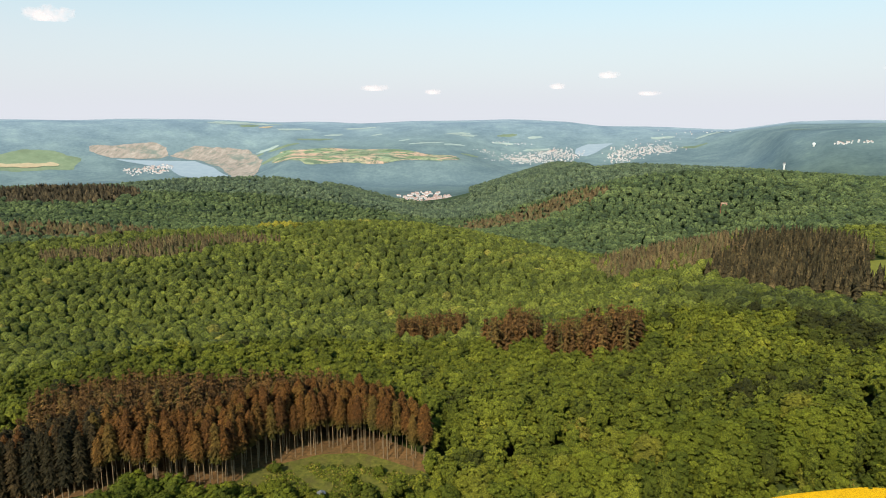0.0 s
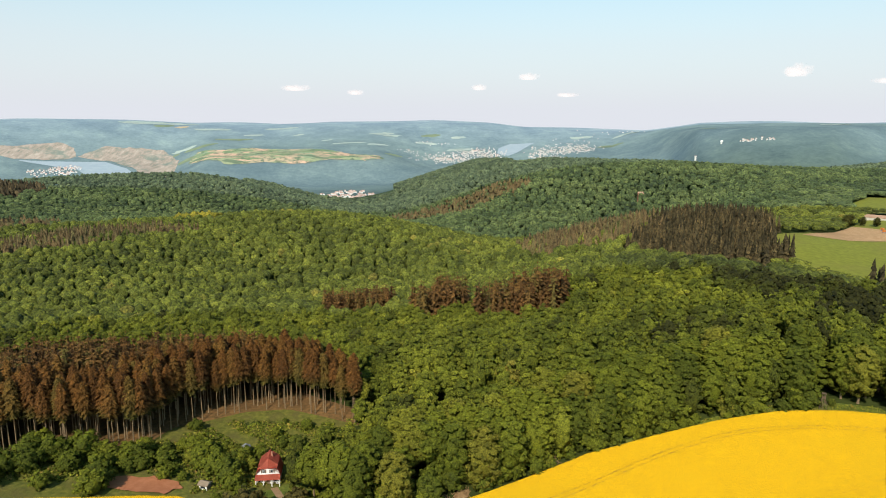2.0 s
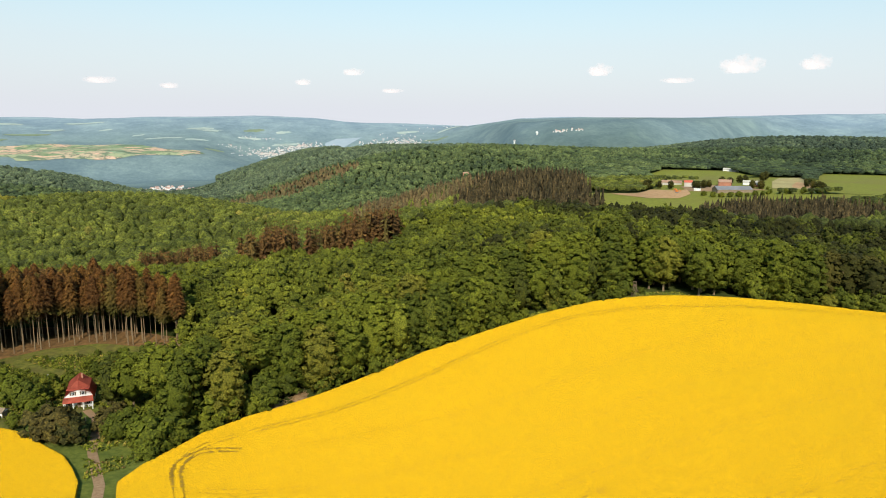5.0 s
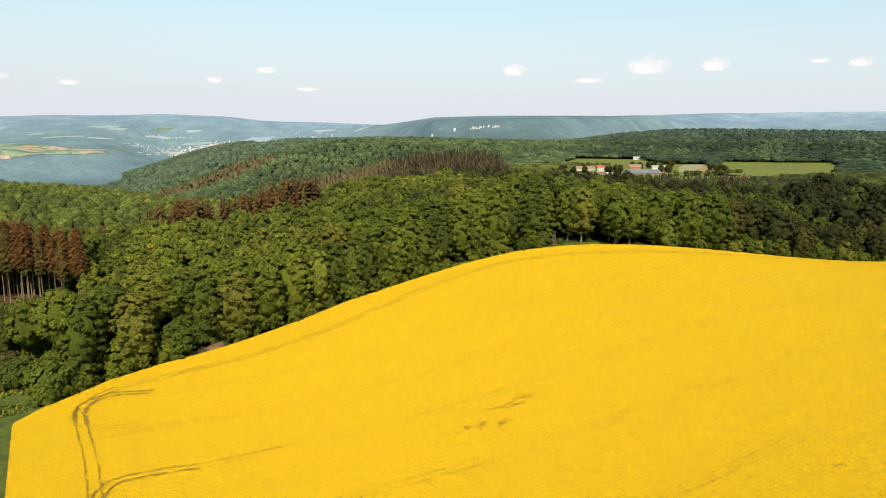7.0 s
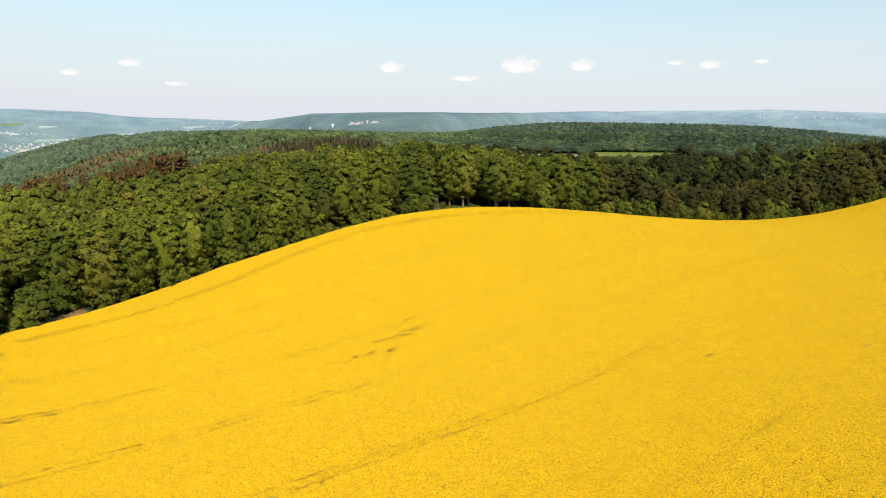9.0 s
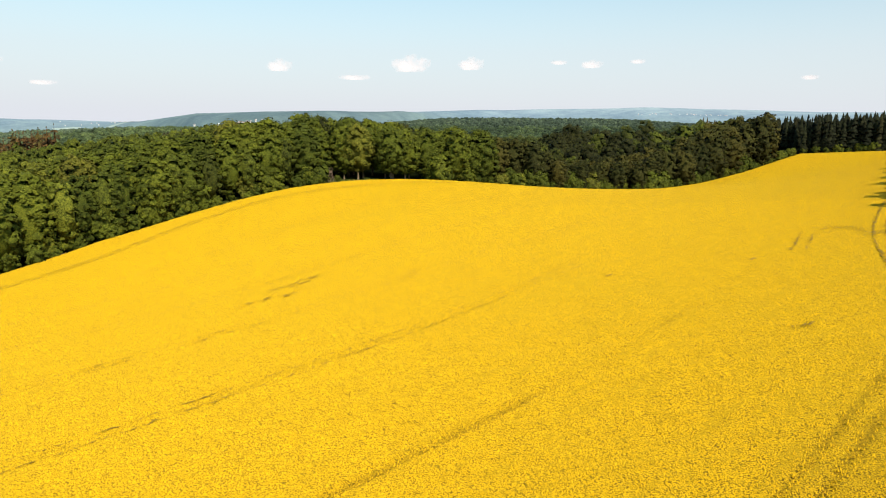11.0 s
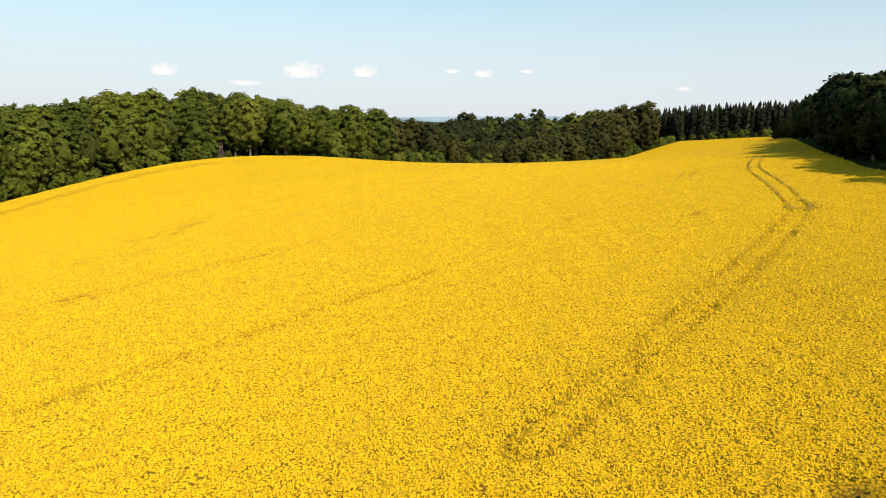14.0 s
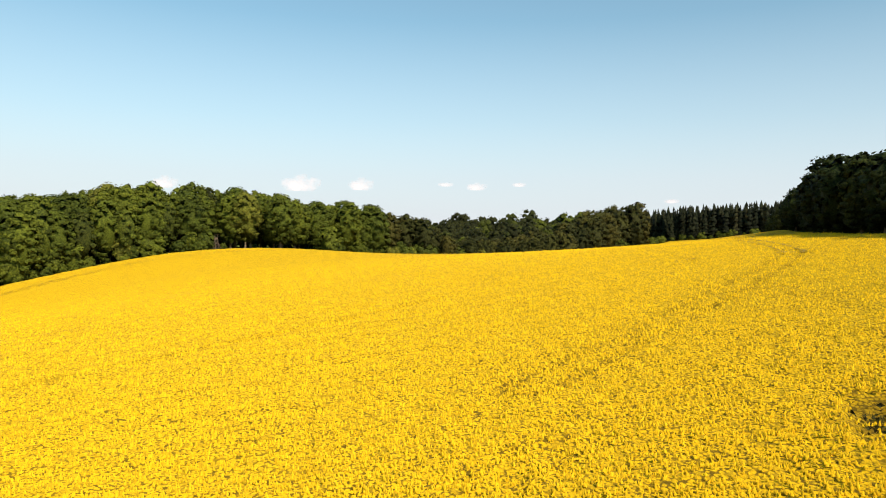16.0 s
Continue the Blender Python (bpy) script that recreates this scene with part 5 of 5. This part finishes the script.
def high_seat(x, y, turn):
    z = float(ground_z(x, y))
    s = thing("high_seat", "wooden hunting seat on splayed legs at the wood edge", "high seat", (x, y, z), turn)
    for sx in (-1, 1):
        for sy in (-1, 1):
            part("leg", beam(bmesh.new(), (sx * 1.2, sy * 1.2, -0.4), (sx * 0.45, sy * 0.45, 4.4), 0.12), M_DARK_TIMBER, s)
    part("floor", boxed(-0.6, 0.6, -0.6, 0.6, 4.3, 4.4), M_DARK_TIMBER, s)
    for x0, x1, y0, y1 in ((-0.56, 0.56, -0.56, -0.51), (-0.56, 0.56, 0.51, 0.56), (-0.56, -0.51, -0.51, 0.51), (0.51, 0.56, -0.51, 0.51)):
        part("panel", boxed(x0, x1, y0, y1, 4.4, 4.95), M_DARK_TIMBER, s)
    for sx in (-1, 1):
        for sy in (-1, 1):
            part("corner_post", boxed(sx * 0.52 - 0.05, sx * 0.52 + 0.05, sy * 0.52 - 0.05, sy * 0.52 + 0.05, 4.4, 5.8), M_DARK_TIMBER, s)
    part("roof", boxed(-0.66, 0.66, -0.66, 0.66, 5.8, 5.9), M_DARK_TIMBER, s)
    for sy in (-1, 1):
        part("brace", beam(bmesh.new(), (-1.05, sy * 1.05, 0.9), (0.75, sy * 0.75, 2.6), 0.09), M_DARK_TIMBER, s)
    for sx in (-0.28, 0.28):
        part("ladder_rail", beam(bmesh.new(), (sx, -2.2, -0.3), (sx, -0.62, 4.5), 0.09), M_DARK_TIMBER, s)
    for k in range(11):
        t = (k + 0.7) / 11.6
        part("rung", beam(bmesh.new(), (-0.3, -2.2 + 1.58 * t, -0.3 + 4.8 * t), (0.3, -2.2 + 1.58 * t, -0.3 + 4.8 * t), 0.06), M_DARK_TIMBER, s)
    for sx in (-1, 1):
        part("stay", beam(bmesh.new(), (sx * 2.4, 0.8, -0.3), (sx * 0.5, 0.3, 3.6), 0.09), M_DARK_TIMBER, s)


high_seat(132.5, 209.5, -30)


def brush_pile(x, y, seed, label="heap of dry brown branches at the field edge"):
    rng = random.Random(seed)
    z = float(ground_z(x, y))
    s = thing("brush_pile", label, "brush pile", (x, y, z), rng.uniform(0, 360))
    bm = bmesh.new()
    for k in range(140):
        a, r = rng.uniform(0, 6.28), rng.uniform(0, 2.6)
        px, py, pz = math.cos(a) * r * 1.6, math.sin(a) * r, rng.uniform(0, 1.4) * (1 - r / 3.2)
        d = Vector((rng.gauss(0, 1), rng.gauss(0, 1), rng.gauss(0.2, 0.4))).normalized() * rng.uniform(0.6, 1.5)
        beam(bm, (px, py, pz), (px + d.x, py + d.y, pz + abs(d.z)), rng.uniform(0.04, 0.11))
    part("branches", bm, M_DRYWOOD, s)
    bm = bmesh.new()
    bmesh.ops.create_icosphere(bm, subdivisions=2, radius=1.0, matrix=Matrix.Diagonal((3.4, 2.1, 0.9, 1)))
    for v in bm.verts:
        v.co *= rng.uniform(0.8, 1.15)
    part("litter", bm, M_DRYWOOD, s)


M_DRYWOOD = plain("dry_branches", (0.20, 0.115, 0.05), (0.40, 0.25, 0.12), 4, 0.9, 0.4, 0.03)
for k, (bx, by) in enumerate(BRUSH):
    brush_pile(bx, by, 700 + k)

# ---- the farm on the plateau ----
M_STUBBLE = plain("stubble", (0.33, 0.27, 0.11), (0.45, 0.37, 0.17), 0.3, 0.95, 0.3, 0.1)
M_TANROOF = plain("tan_roof", (0.34, 0.20, 0.13), (0.44, 0.28, 0.19), 1, 0.8, 0.2, 0.02)
M_PALEROOF = plain("pale_sheet_roof", (0.46, 0.42, 0.36), (0.58, 0.54, 0.47), 1, 0.7, 0.2, 0.02)
drape("bare_field", [(352, 618), (378, 640), (405, 655), (454, 705), (468, 672), (486, 682), (462, 640), (428, 612), (390, 606)], M_SOIL, "strip of bare brown soil beside the meadow", 0.6, 6)
drape("meadow", UP_MEADOW, M_MEADOW, "green meadow behind the farm", 0.4, 9)
drape("meadow", RIGHT_FIELD, M_MEADOW, "broad pale green field beside the farm", 0.5, 10)
drape("stubble", [(655, 742), (700, 782), (742, 786), (664, 688), (618, 640), (579, 654)], M_STUBBLE, "tan stubble field beyond the farmyard", 0.7, 8)
drape("bare_field", [(633, 683), (677, 725), (690, 715), (630, 650), (606, 652)], M_SOIL, "patch of bare brown soil in the stubble", 1.0, 6)
drape("farmyard", [(468, 672), (486, 684), (500, 716), (530, 722), (560, 690), (560, 640), (520, 648), (488, 655)], M_PATH, "dusty brown farmyard", 0.5, 6, "yard")
shed(512, 752, 10, 26, 3.0, -125, M_TANROOF, M_PALEROOF, "long low beige farm barn with a brown roof", "barn")
shed(509, 712, 8, 9, 5.5, -125, M_ROOF, M_PALEROOF, "beige farm building with a red roof", "barn")
shed(546, 694, 10, 14, 5.5, -125, M_TANROOF, M_BRICK, "farmhouse with a brown roof", "farmhouse")
shed(514, 640, 13, 40, 3.6, -100, M_GREYROOF, M_TIMBER, "long low grey barn behind a hedge", "barn")
shed(588, 700, 8, 18, 3.4, -125, M_PALEROOF, M_WHITE, "low white barn with a pale roof beside trees", "barn")
shed(575, 676, 7, 12, 3.2, -100, M_GREYROOF, M_BRICK, "small brick barn with a grey roof", "barn")
shed(487, 664, 2.6, 7, 2.2, -125, M_WHITE, M_WHITE, "white site hut on the farmyard", "hut")
shed(720, 905, 7, 22, 3.2, -125, M_PALEROOF, M_WHITE, "white shed at the end of the upper meadow", "shed")
shed(660, 1078, 8, 30, 4.0, 100, M_WHITE, M_WHITE, "white buildings among distant trees", "hall")
shed(388, 1200, 8, 10, 15, 80, M_TANROOF, M_BRICK, "house with a red front standing in the far wood", "lodge")


def dumper(x, y, turn, label):
    z = float(ground_z(x, y)) + 0.6
    d = thing("digger", label, "digger", (x, y, z), turn)
    part("tracks", boxed(-1.6, 1.6, -1.2, 1.2, 0, 0.8, 0.1), M_GREYROOF, d)
    part("cab", boxed(-0.6, 1.4, -1.0, 1.0, 0.8, 2.9, 0.1), M_ORANGE, d)
    part("boom", beam(bmesh.new(), (-0.5, 0, 1.6), (-3.5, 0, 3.8), 0.4), M_ORANGE, d)
    part("arm", beam(bmesh.new(), (-3.5, 0, 3.8), (-5.0, 0, 1.2), 0.3), M_ORANGE, d)


M_ORANGE = plain("orange_paint", (0.55, 0.16, 0.03), (0.65, 0.22, 0.05), 2, 0.5, 0.1, 0.01)
dumper(462, 668, 30, "orange digger on the bare soil")
dumper(455, 655, 110, "orange digger working beside the bare field")


def water_tower(x, y):
    z = -27.0
    t = thing("tower", "white tower rising above the wooded hill", "tower", (x, y, z), 0)
    bm = bmesh.new()
    bmesh.ops.create_cone(bm, cap_ends=True, segments=16, radius1=2.1, radius2=1.9, depth=60, matrix=Matrix.Translation((0, 0, 3)))
    part("shaft", bm, M_WHITE, t)
    bm = bmesh.new()
    bmesh.ops.create_cone(bm, cap_ends=True, segments=16, radius1=2.2, radius2=3.0, depth=3.0, matrix=Matrix.Translation((0, 0, 34)))
    part("gallery", bm, M_WHITE, t)
    bm = bmesh.new()
    bmesh.ops.create_cone(bm, cap_ends=True, segments=16, radius1=2.9, radius2=2.2, depth=2.2, matrix=Matrix.Translation((0, 0, 36.6)))
    part("top", bm, M_GREYROOF, t)


water_tower(594, 1484)

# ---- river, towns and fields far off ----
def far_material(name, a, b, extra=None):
    """Surfaces kilometres off, with the haze before them mixed into the base colour."""
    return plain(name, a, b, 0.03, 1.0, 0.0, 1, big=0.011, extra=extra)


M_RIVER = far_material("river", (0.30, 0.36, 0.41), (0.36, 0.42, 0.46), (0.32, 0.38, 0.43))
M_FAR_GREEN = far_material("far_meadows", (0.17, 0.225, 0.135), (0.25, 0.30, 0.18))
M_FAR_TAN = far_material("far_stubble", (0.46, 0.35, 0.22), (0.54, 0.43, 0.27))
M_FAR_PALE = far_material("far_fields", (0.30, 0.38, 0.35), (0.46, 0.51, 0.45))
def vineyard_material():
    """Bare terraced slopes with vine rows, walls and scrub running down them."""
    m, t, p = shader("vineyard_slopes")
    mp = t.nodes.new("ShaderNodeMapping")
    mp.inputs["Rotation"].default_value = (0, 0, 0.42)
    mp.inputs["Scale"].default_value = (0.05, 0.012, 0.03)
    t.links.new(t.nodes.new("ShaderNodeTexCoord").outputs["Object"], mp.inputs["Vector"])
    rows = noise_node(t, 1.0, 5, 0.7, mp.outputs[0])
    c = ramp(t, [(0.34, (0.23, 0.235, 0.19)), (0.46, (0.36, 0.295, 0.245)), (0.62, (0.47, 0.385, 0.32)), (0.75, (0.55, 0.47, 0.40))], rows)
    c = mixed(t, c, (0.19, 0.235, 0.20), ramp(t, [(0.52, (0, 0, 0)), (0.66, (0.85, 0.85, 0.85))], noise_node(t, 0.012, 5, 0.7)))
    t.links.new(c, p.inputs["Base Color"])
    p.inputs["Roughness"].default_value = 1.0
    p.inputs["Specular IOR Level"].default_value = 0.0
    return m


M_VINE = vineyard_material()
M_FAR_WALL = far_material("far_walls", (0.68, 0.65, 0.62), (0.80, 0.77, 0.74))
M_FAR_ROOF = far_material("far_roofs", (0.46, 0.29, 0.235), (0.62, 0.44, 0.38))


def mosaic_material():
    """Many small strip fields: stubble, pasture and young crops, with a few hedges."""
    m, t, p = shader("farmland_mosaic")
    mp = t.nodes.new("ShaderNodeMapping")
    mp.inputs["Rotation"].default_value = (0, 0, 0.35)
    mp.inputs["Scale"].default_value = (0.013, 0.030, 0.001)
    t.links.new(t.nodes.new("ShaderNodeTexCoord").outputs["Object"], mp.inputs["Vector"])
    cell = t.nodes.new("ShaderNodeTexVoronoi")
    cell.distance = "CHEBYCHEV"
    cell.inputs["Scale"].default_value = 1.0
    cell.inputs["Randomness"].default_value = 0.85
    t.links.new(mp.outputs[0], cell.inputs["Vector"])
    sep = t.nodes.new("ShaderNodeSeparateColor")
    t.links.new(cell.outputs["Color"], sep.inputs[0])
    c = ramp(t, [(0.0, (0.17, 0.22, 0.14)), (0.14, (0.23, 0.30, 0.16)), (0.34, (0.34, 0.37, 0.22)), (0.50, (0.48, 0.38, 0.26)), (0.64, (0.64, 0.42, 0.30)), (0.86, (0.28, 0.35, 0.22))], sep.outputs[0])
    for n in t.nodes:
        if n.type == "VALTORGB":
            n.color_ramp.interpolation = "CONSTANT"
    hedges = noise_node(t, 0.035, 4, 0.75)
    c = mixed(t, c, (0.13, 0.18, 0.12), ramp(t, [(0.50, (0, 0, 0)), (0.60, (0.9, 0.9, 0.9))], hedges))
    t.links.new(c, p.inputs["Base Color"])
    p.inputs["Roughness"].default_value = 1.0
    p.inputs["Specular IOR Level"].default_value = 0.0
    return m


M_MOSAIC = mosaic_material()


def bearings(*corners):
    return [(r * math.sin(radians(a)), r * math.cos(radians(a))) for a, r in corners]


FAR_FIELDS = [
    (M_RIVER, "blue-grey river bend between steep slopes", "water", 16, 1.2, ((-29.7, 3795), (-25.6, 3758), (-23.8, 3740), (-22.4, 3603), (-21.4, 3385), (-21.6, 3250), (-22.8, 3280), (-24.9, 3469), (-25.7, 3627), (-27.6, 3728))),
    (M_VINE, "tan vineyard slopes above the river", "vineyard", 16, 1.6, ((-31, 3880), (-30.9, 3950), (-29.4, 3946), (-26.7, 3985), (-25.7, 3913), (-25.7, 3819), (-26.2, 3790), (-29.9, 3805))),
    (M_VINE, "tan terraced vineyard slopes above the river bend", "vineyard", 16, 1.6, ((-25.6, 3819), (-23.7, 3925), (-21.4, 3930), (-19.7, 3908), (-18.7, 3698), (-19.4, 3265), (-21.1, 3236), (-21.2, 3390), (-22.0, 3610), (-23.6, 3750), (-24.6, 3778))),
    (M_FAR_GREEN, "green field on the western hill", "field", 14, 1.2, ((-38, 3900), (-36.6, 3900), (-35.2, 3941), (-33.3, 3901), (-31.6, 3799), (-32.2, 3676), (-38, 3732))),
    (M_FAR_TAN, "tan strip field on the western hill", "field", 8, 4.0, ((-38, 3815), (-33.2, 3766), (-33.1, 3721), (-38, 3775))),
    (M_RIVER, "blue river reach between towns", "water", 16, 1.2, ((6.4, 3790), (6.5, 3880), (7.4, 3971), (9.4, 4007), (8.7, 3905), (8.0, 3800), (7.3, 3740))),
]
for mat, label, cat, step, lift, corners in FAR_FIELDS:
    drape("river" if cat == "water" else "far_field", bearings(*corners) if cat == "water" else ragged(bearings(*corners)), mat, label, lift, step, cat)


def far_patch(az, r, wide, deep, mat, label, seed):
    """One cleared field with a ragged outline on a far slope."""
    rng = random.Random(seed)
    n = 18
    pts = []
    for k in range(n):
        a = 6.2832 * k / n
        q = 1 + rng.uniform(-0.28, 0.22)
        pts.append((az + 0.5 * wide * q * math.copysign(abs(math.cos(a)) ** 0.8, math.cos(a)), r + 0.5 * deep * q * math.copysign(abs(math.sin(a)) ** 0.8, math.sin(a)) + 14 * math.cos(a)))
    drape("far_field", ragged(bearings(*pts), 16.0, 5.0, seed), mat, label, 1.2, 11, "field")


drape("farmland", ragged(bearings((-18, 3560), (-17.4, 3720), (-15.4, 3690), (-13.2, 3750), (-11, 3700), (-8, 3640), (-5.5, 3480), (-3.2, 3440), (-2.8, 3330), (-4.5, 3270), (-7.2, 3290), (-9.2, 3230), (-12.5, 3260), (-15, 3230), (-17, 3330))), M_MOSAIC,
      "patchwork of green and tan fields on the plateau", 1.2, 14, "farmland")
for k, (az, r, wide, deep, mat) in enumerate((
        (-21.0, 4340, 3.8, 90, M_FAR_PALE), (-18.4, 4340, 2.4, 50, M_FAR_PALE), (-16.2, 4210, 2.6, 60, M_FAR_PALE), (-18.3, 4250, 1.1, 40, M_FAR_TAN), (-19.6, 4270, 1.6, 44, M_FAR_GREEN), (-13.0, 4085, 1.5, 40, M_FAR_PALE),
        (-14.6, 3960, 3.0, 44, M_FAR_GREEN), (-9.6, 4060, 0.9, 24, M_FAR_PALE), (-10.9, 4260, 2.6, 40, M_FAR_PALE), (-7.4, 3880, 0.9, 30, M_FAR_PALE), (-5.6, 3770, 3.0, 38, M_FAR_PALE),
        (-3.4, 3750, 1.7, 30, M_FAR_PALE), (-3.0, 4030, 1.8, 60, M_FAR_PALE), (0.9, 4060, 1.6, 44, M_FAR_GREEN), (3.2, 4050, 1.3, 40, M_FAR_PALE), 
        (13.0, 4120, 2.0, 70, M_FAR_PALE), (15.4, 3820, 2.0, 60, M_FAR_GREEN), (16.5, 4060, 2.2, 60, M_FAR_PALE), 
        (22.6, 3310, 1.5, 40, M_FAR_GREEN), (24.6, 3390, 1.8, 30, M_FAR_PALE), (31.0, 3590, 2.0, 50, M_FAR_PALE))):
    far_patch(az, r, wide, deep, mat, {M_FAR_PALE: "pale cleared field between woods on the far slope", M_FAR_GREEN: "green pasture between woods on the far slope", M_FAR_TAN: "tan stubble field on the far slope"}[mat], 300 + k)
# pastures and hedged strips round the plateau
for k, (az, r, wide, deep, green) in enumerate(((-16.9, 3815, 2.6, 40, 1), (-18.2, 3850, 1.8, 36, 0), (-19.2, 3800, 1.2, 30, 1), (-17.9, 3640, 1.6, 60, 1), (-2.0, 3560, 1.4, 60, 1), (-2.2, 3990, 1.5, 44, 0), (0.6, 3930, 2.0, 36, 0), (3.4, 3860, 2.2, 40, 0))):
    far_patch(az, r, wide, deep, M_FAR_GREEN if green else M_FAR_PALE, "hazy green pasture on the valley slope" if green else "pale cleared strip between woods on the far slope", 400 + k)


def town(label, az0, az1, r0, r1, count, seed, size=11.0):
    """Rows of small gabled houses, far away."""
    rng = np.random.default_rng(seed)
    n = count
    hubs = rng.random((7, 2))
    pick = hubs[rng.integers(0, 7, n)] + rng.normal(0, 0.13, (n, 2))
    loose = rng.random(n) < 0.3
    pick[loose] = rng.random((int(loose.sum()), 2))
    lean = 0.25 * (pick[:, 0] - 0.5)
    a, r = np.radians(az0 + (az1 - az0) * pick[:, 0]), r0 + (r1 - r0) * (pick[:, 1] + lean)
    x, y = r * np.sin(a), r * np.cos(a)
    z = ground_z(x, y) + 1.5
    turn = rng.integers(0, 2, n) * 1.57 + 0.4 + rng.normal(0, 0.15, n)
    w, d, h = size * rng.uniform(0.6, 1.1, n), size * rng.uniform(0.8, 1.7, n), size * rng.uniform(0.35, 0.6, n)
    c, s = np.cos(turn), np.sin(turn)

    def place(px, py, pz):
        return np.stack([x + px * c - py * s, y + px * s + py * c, z + pz], -1)

    walls = [place(sx * w / 2, sy * d / 2, zz) for zz in (-6 + 0 * h, h) for sx, sy in ((-1, -1), (1, -1), (1, 1), (-1, 1))]
    v = np.stack(walls, 1).reshape(-1, 3)
    f = (np.arange(n)[:, None, None] * 8 + np.array([(0, 1, 5, 4), (1, 2, 6, 5), (2, 3, 7, 6), (3, 0, 4, 7)])).reshape(-1, 4)
    roofs = [place(sx * w * 0.55, sy * d * 0.55, h - 0.2) for sx, sy in ((-1, -1), (1, -1), (1, 1), (-1, 1))] + [place(0 * w, sy * d * 0.55, h + w * 0.4) for sy in (-1, 1)]
    rv = np.stack(roofs, 1).reshape(-1, 3)
    rf = (np.arange(n)[:, None, None] * 6 + np.array([(0, 3, 5, 4), (1, 4, 5, 2)])).reshape(-1, 4)
    t = tagged(new("town"), label, "town", kind="stuff")
    for nm, vv, ff, mm in (("walls", v, f, M_FAR_WALL), ("roofs", rv, rf, M_FAR_ROOF)):
        o = new(nm, mesh(nm, vv, ff, mm))
        o.parent = t


town("white village in the valley mouth", -8.0, -4.4, 2330, 2640, 230, 31, 7)
town("riverside town with pale walls and red roofs", 1.4, 6.3, 3590, 3830, 380, 32, 4.2)
town("scattered pale houses climbing from the river", -1.2, 6.0, 3600, 3780, 120, 41, 3.6)
town("scattered pale houses on the far bank", 0.0, 2.6, 3900, 3960, 20, 42, 3.2)
town("larger town along the far river bank", 9.2, 13.8, 3610, 3960, 420, 33, 3.7)
town("hamlet by the river bend", -28.6, -25.6, 3540, 3670, 170, 34, 5)
town("pale houses on the distant plain", 10.5, 18.0, 4000, 4400, 24, 36, 3.6)
town("white houses below the distant ridge", 25.0, 27.2, 2740, 2775, 30, 37, 4.0)
town("pale houses on a far hill", 56.0, 62.0, 4450, 4520, 26, 38, 4.2)


def radome(az, r):
    x, y = r * math.sin(radians(az)), r * math.cos(radians(az))
    d = thing("radome", "white radar dome on the far ridge", "radome", (x, y, float(ground_z(x, y))))
    bm = bmesh.new()
    bmesh.ops.create_icosphere(bm, subdivisions=3, radius=5.5, matrix=Matrix.Translation((0, 0, 8)))
    part("dome", bm, M_WHITE, d)
    bm = bmesh.new()
    bmesh.ops.create_cone(bm, cap_ends=True, segments=20, radius1=3.6, radius2=3.2, depth=8, matrix=Matrix.Translation((0, 0, 1)))
    part("base", bm, M_WHITE, d)


radome(23.6, 2800)

# ---- clouds ----
def cloud_material():
    m, t, p = shader("cloud")
    co = t.nodes.new("ShaderNodeTexCoord").outputs["Generated"]
    sep = t.nodes.new("ShaderNodeSeparateXYZ")
    t.links.new(co, sep.inputs[0])

    def math_node(op, a, b):
        n = t.nodes.new("ShaderNodeMath")
        n.operation, n.use_clamp = op, False
        for k, v in enumerate((a, b)):
            if isinstance(v, (int, float)):
                n.inputs[k].default_value = v
            else:
                t.links.new(v, n.inputs[k])
        return n.outputs[0]

    dx = math_node("MULTIPLY", math_node("SUBTRACT", sep.outputs["X"], 0.5), 2.0)
    dz = math_node("MULTIPLY", math_node("SUBTRACT", sep.outputs["Z"], 0.38), 2.0)
    d2 = math_node("ADD", math_node("MULTIPLY", dx, dx), math_node("MULTIPLY", dz, dz))
    wob = noise_node(t, 0.011, 5, 0.6)
    den = math_node("ADD", math_node("SUBTRACT", 1.0, d2), math_node("MULTIPLY", math_node("SUBTRACT", wob, 0.52), 3.0))
    alpha = ramp(t, [(0.10, (0, 0, 0)), (1.0, (0.84, 0.84, 0.84))], den)
    p.inputs["Base Color"].default_value = (0.1, 0.1, 0.1, 1)
    p.inputs["Emission Color"].default_value = (1.0, 0.87, 0.84, 1)
    p.inputs["Emission Strength"].default_value = 0.98
    p.inputs["Roughness"].default_value = 1.0
    t.links.new(alpha, p.inputs["Alpha"])
    return m


M_CLOUD = cloud_material()


def cloud(az, z, w, h):
    a = radians(az)
    n = 8
    v = [(w * (i / n - 0.5), 0.06 * w * math.sin(3.14 * i / n) * math.sin(3.14 * k / 4), h * (k / 4 - 0.4)) for i in range(n + 1) for k in range(5)]
    f = [(i * 5 + k, (i + 1) * 5 + k, (i + 1) * 5 + k + 1, i * 5 + k + 1) for i in range(n) for k in range(4)]
    ob = new("cloud", mesh("cloud", v, f, M_CLOUD, True))
    ob.matrix_world = pose(4700 * math.sin(a), 4700 * math.cos(a), z, 0, 0, -az)
    tagged(ob, "small white fair-weather cloud low over the horizon", "cloud", "clouds", "structure")


for spec in ((-32.8, 637, 286, 115), (-9.7, 245, 210, 53), (-5.0, 222, 134, 46), (4.9, 260, 122, 53), (8.8, 330, 160, 61), (28.3, 356, 183, 99), (38.5, 381, 275, 137), (43.4, 386, 191, 107),
             (52.9, 384, 160, 69), (50.4, 395, 130, 38), (68.4, 291, 115, 38), (56.4, 399, 115, 38), (11.9, 213, 172, 38), (34.2, 289, 229, 46)):
    cloud(*spec)
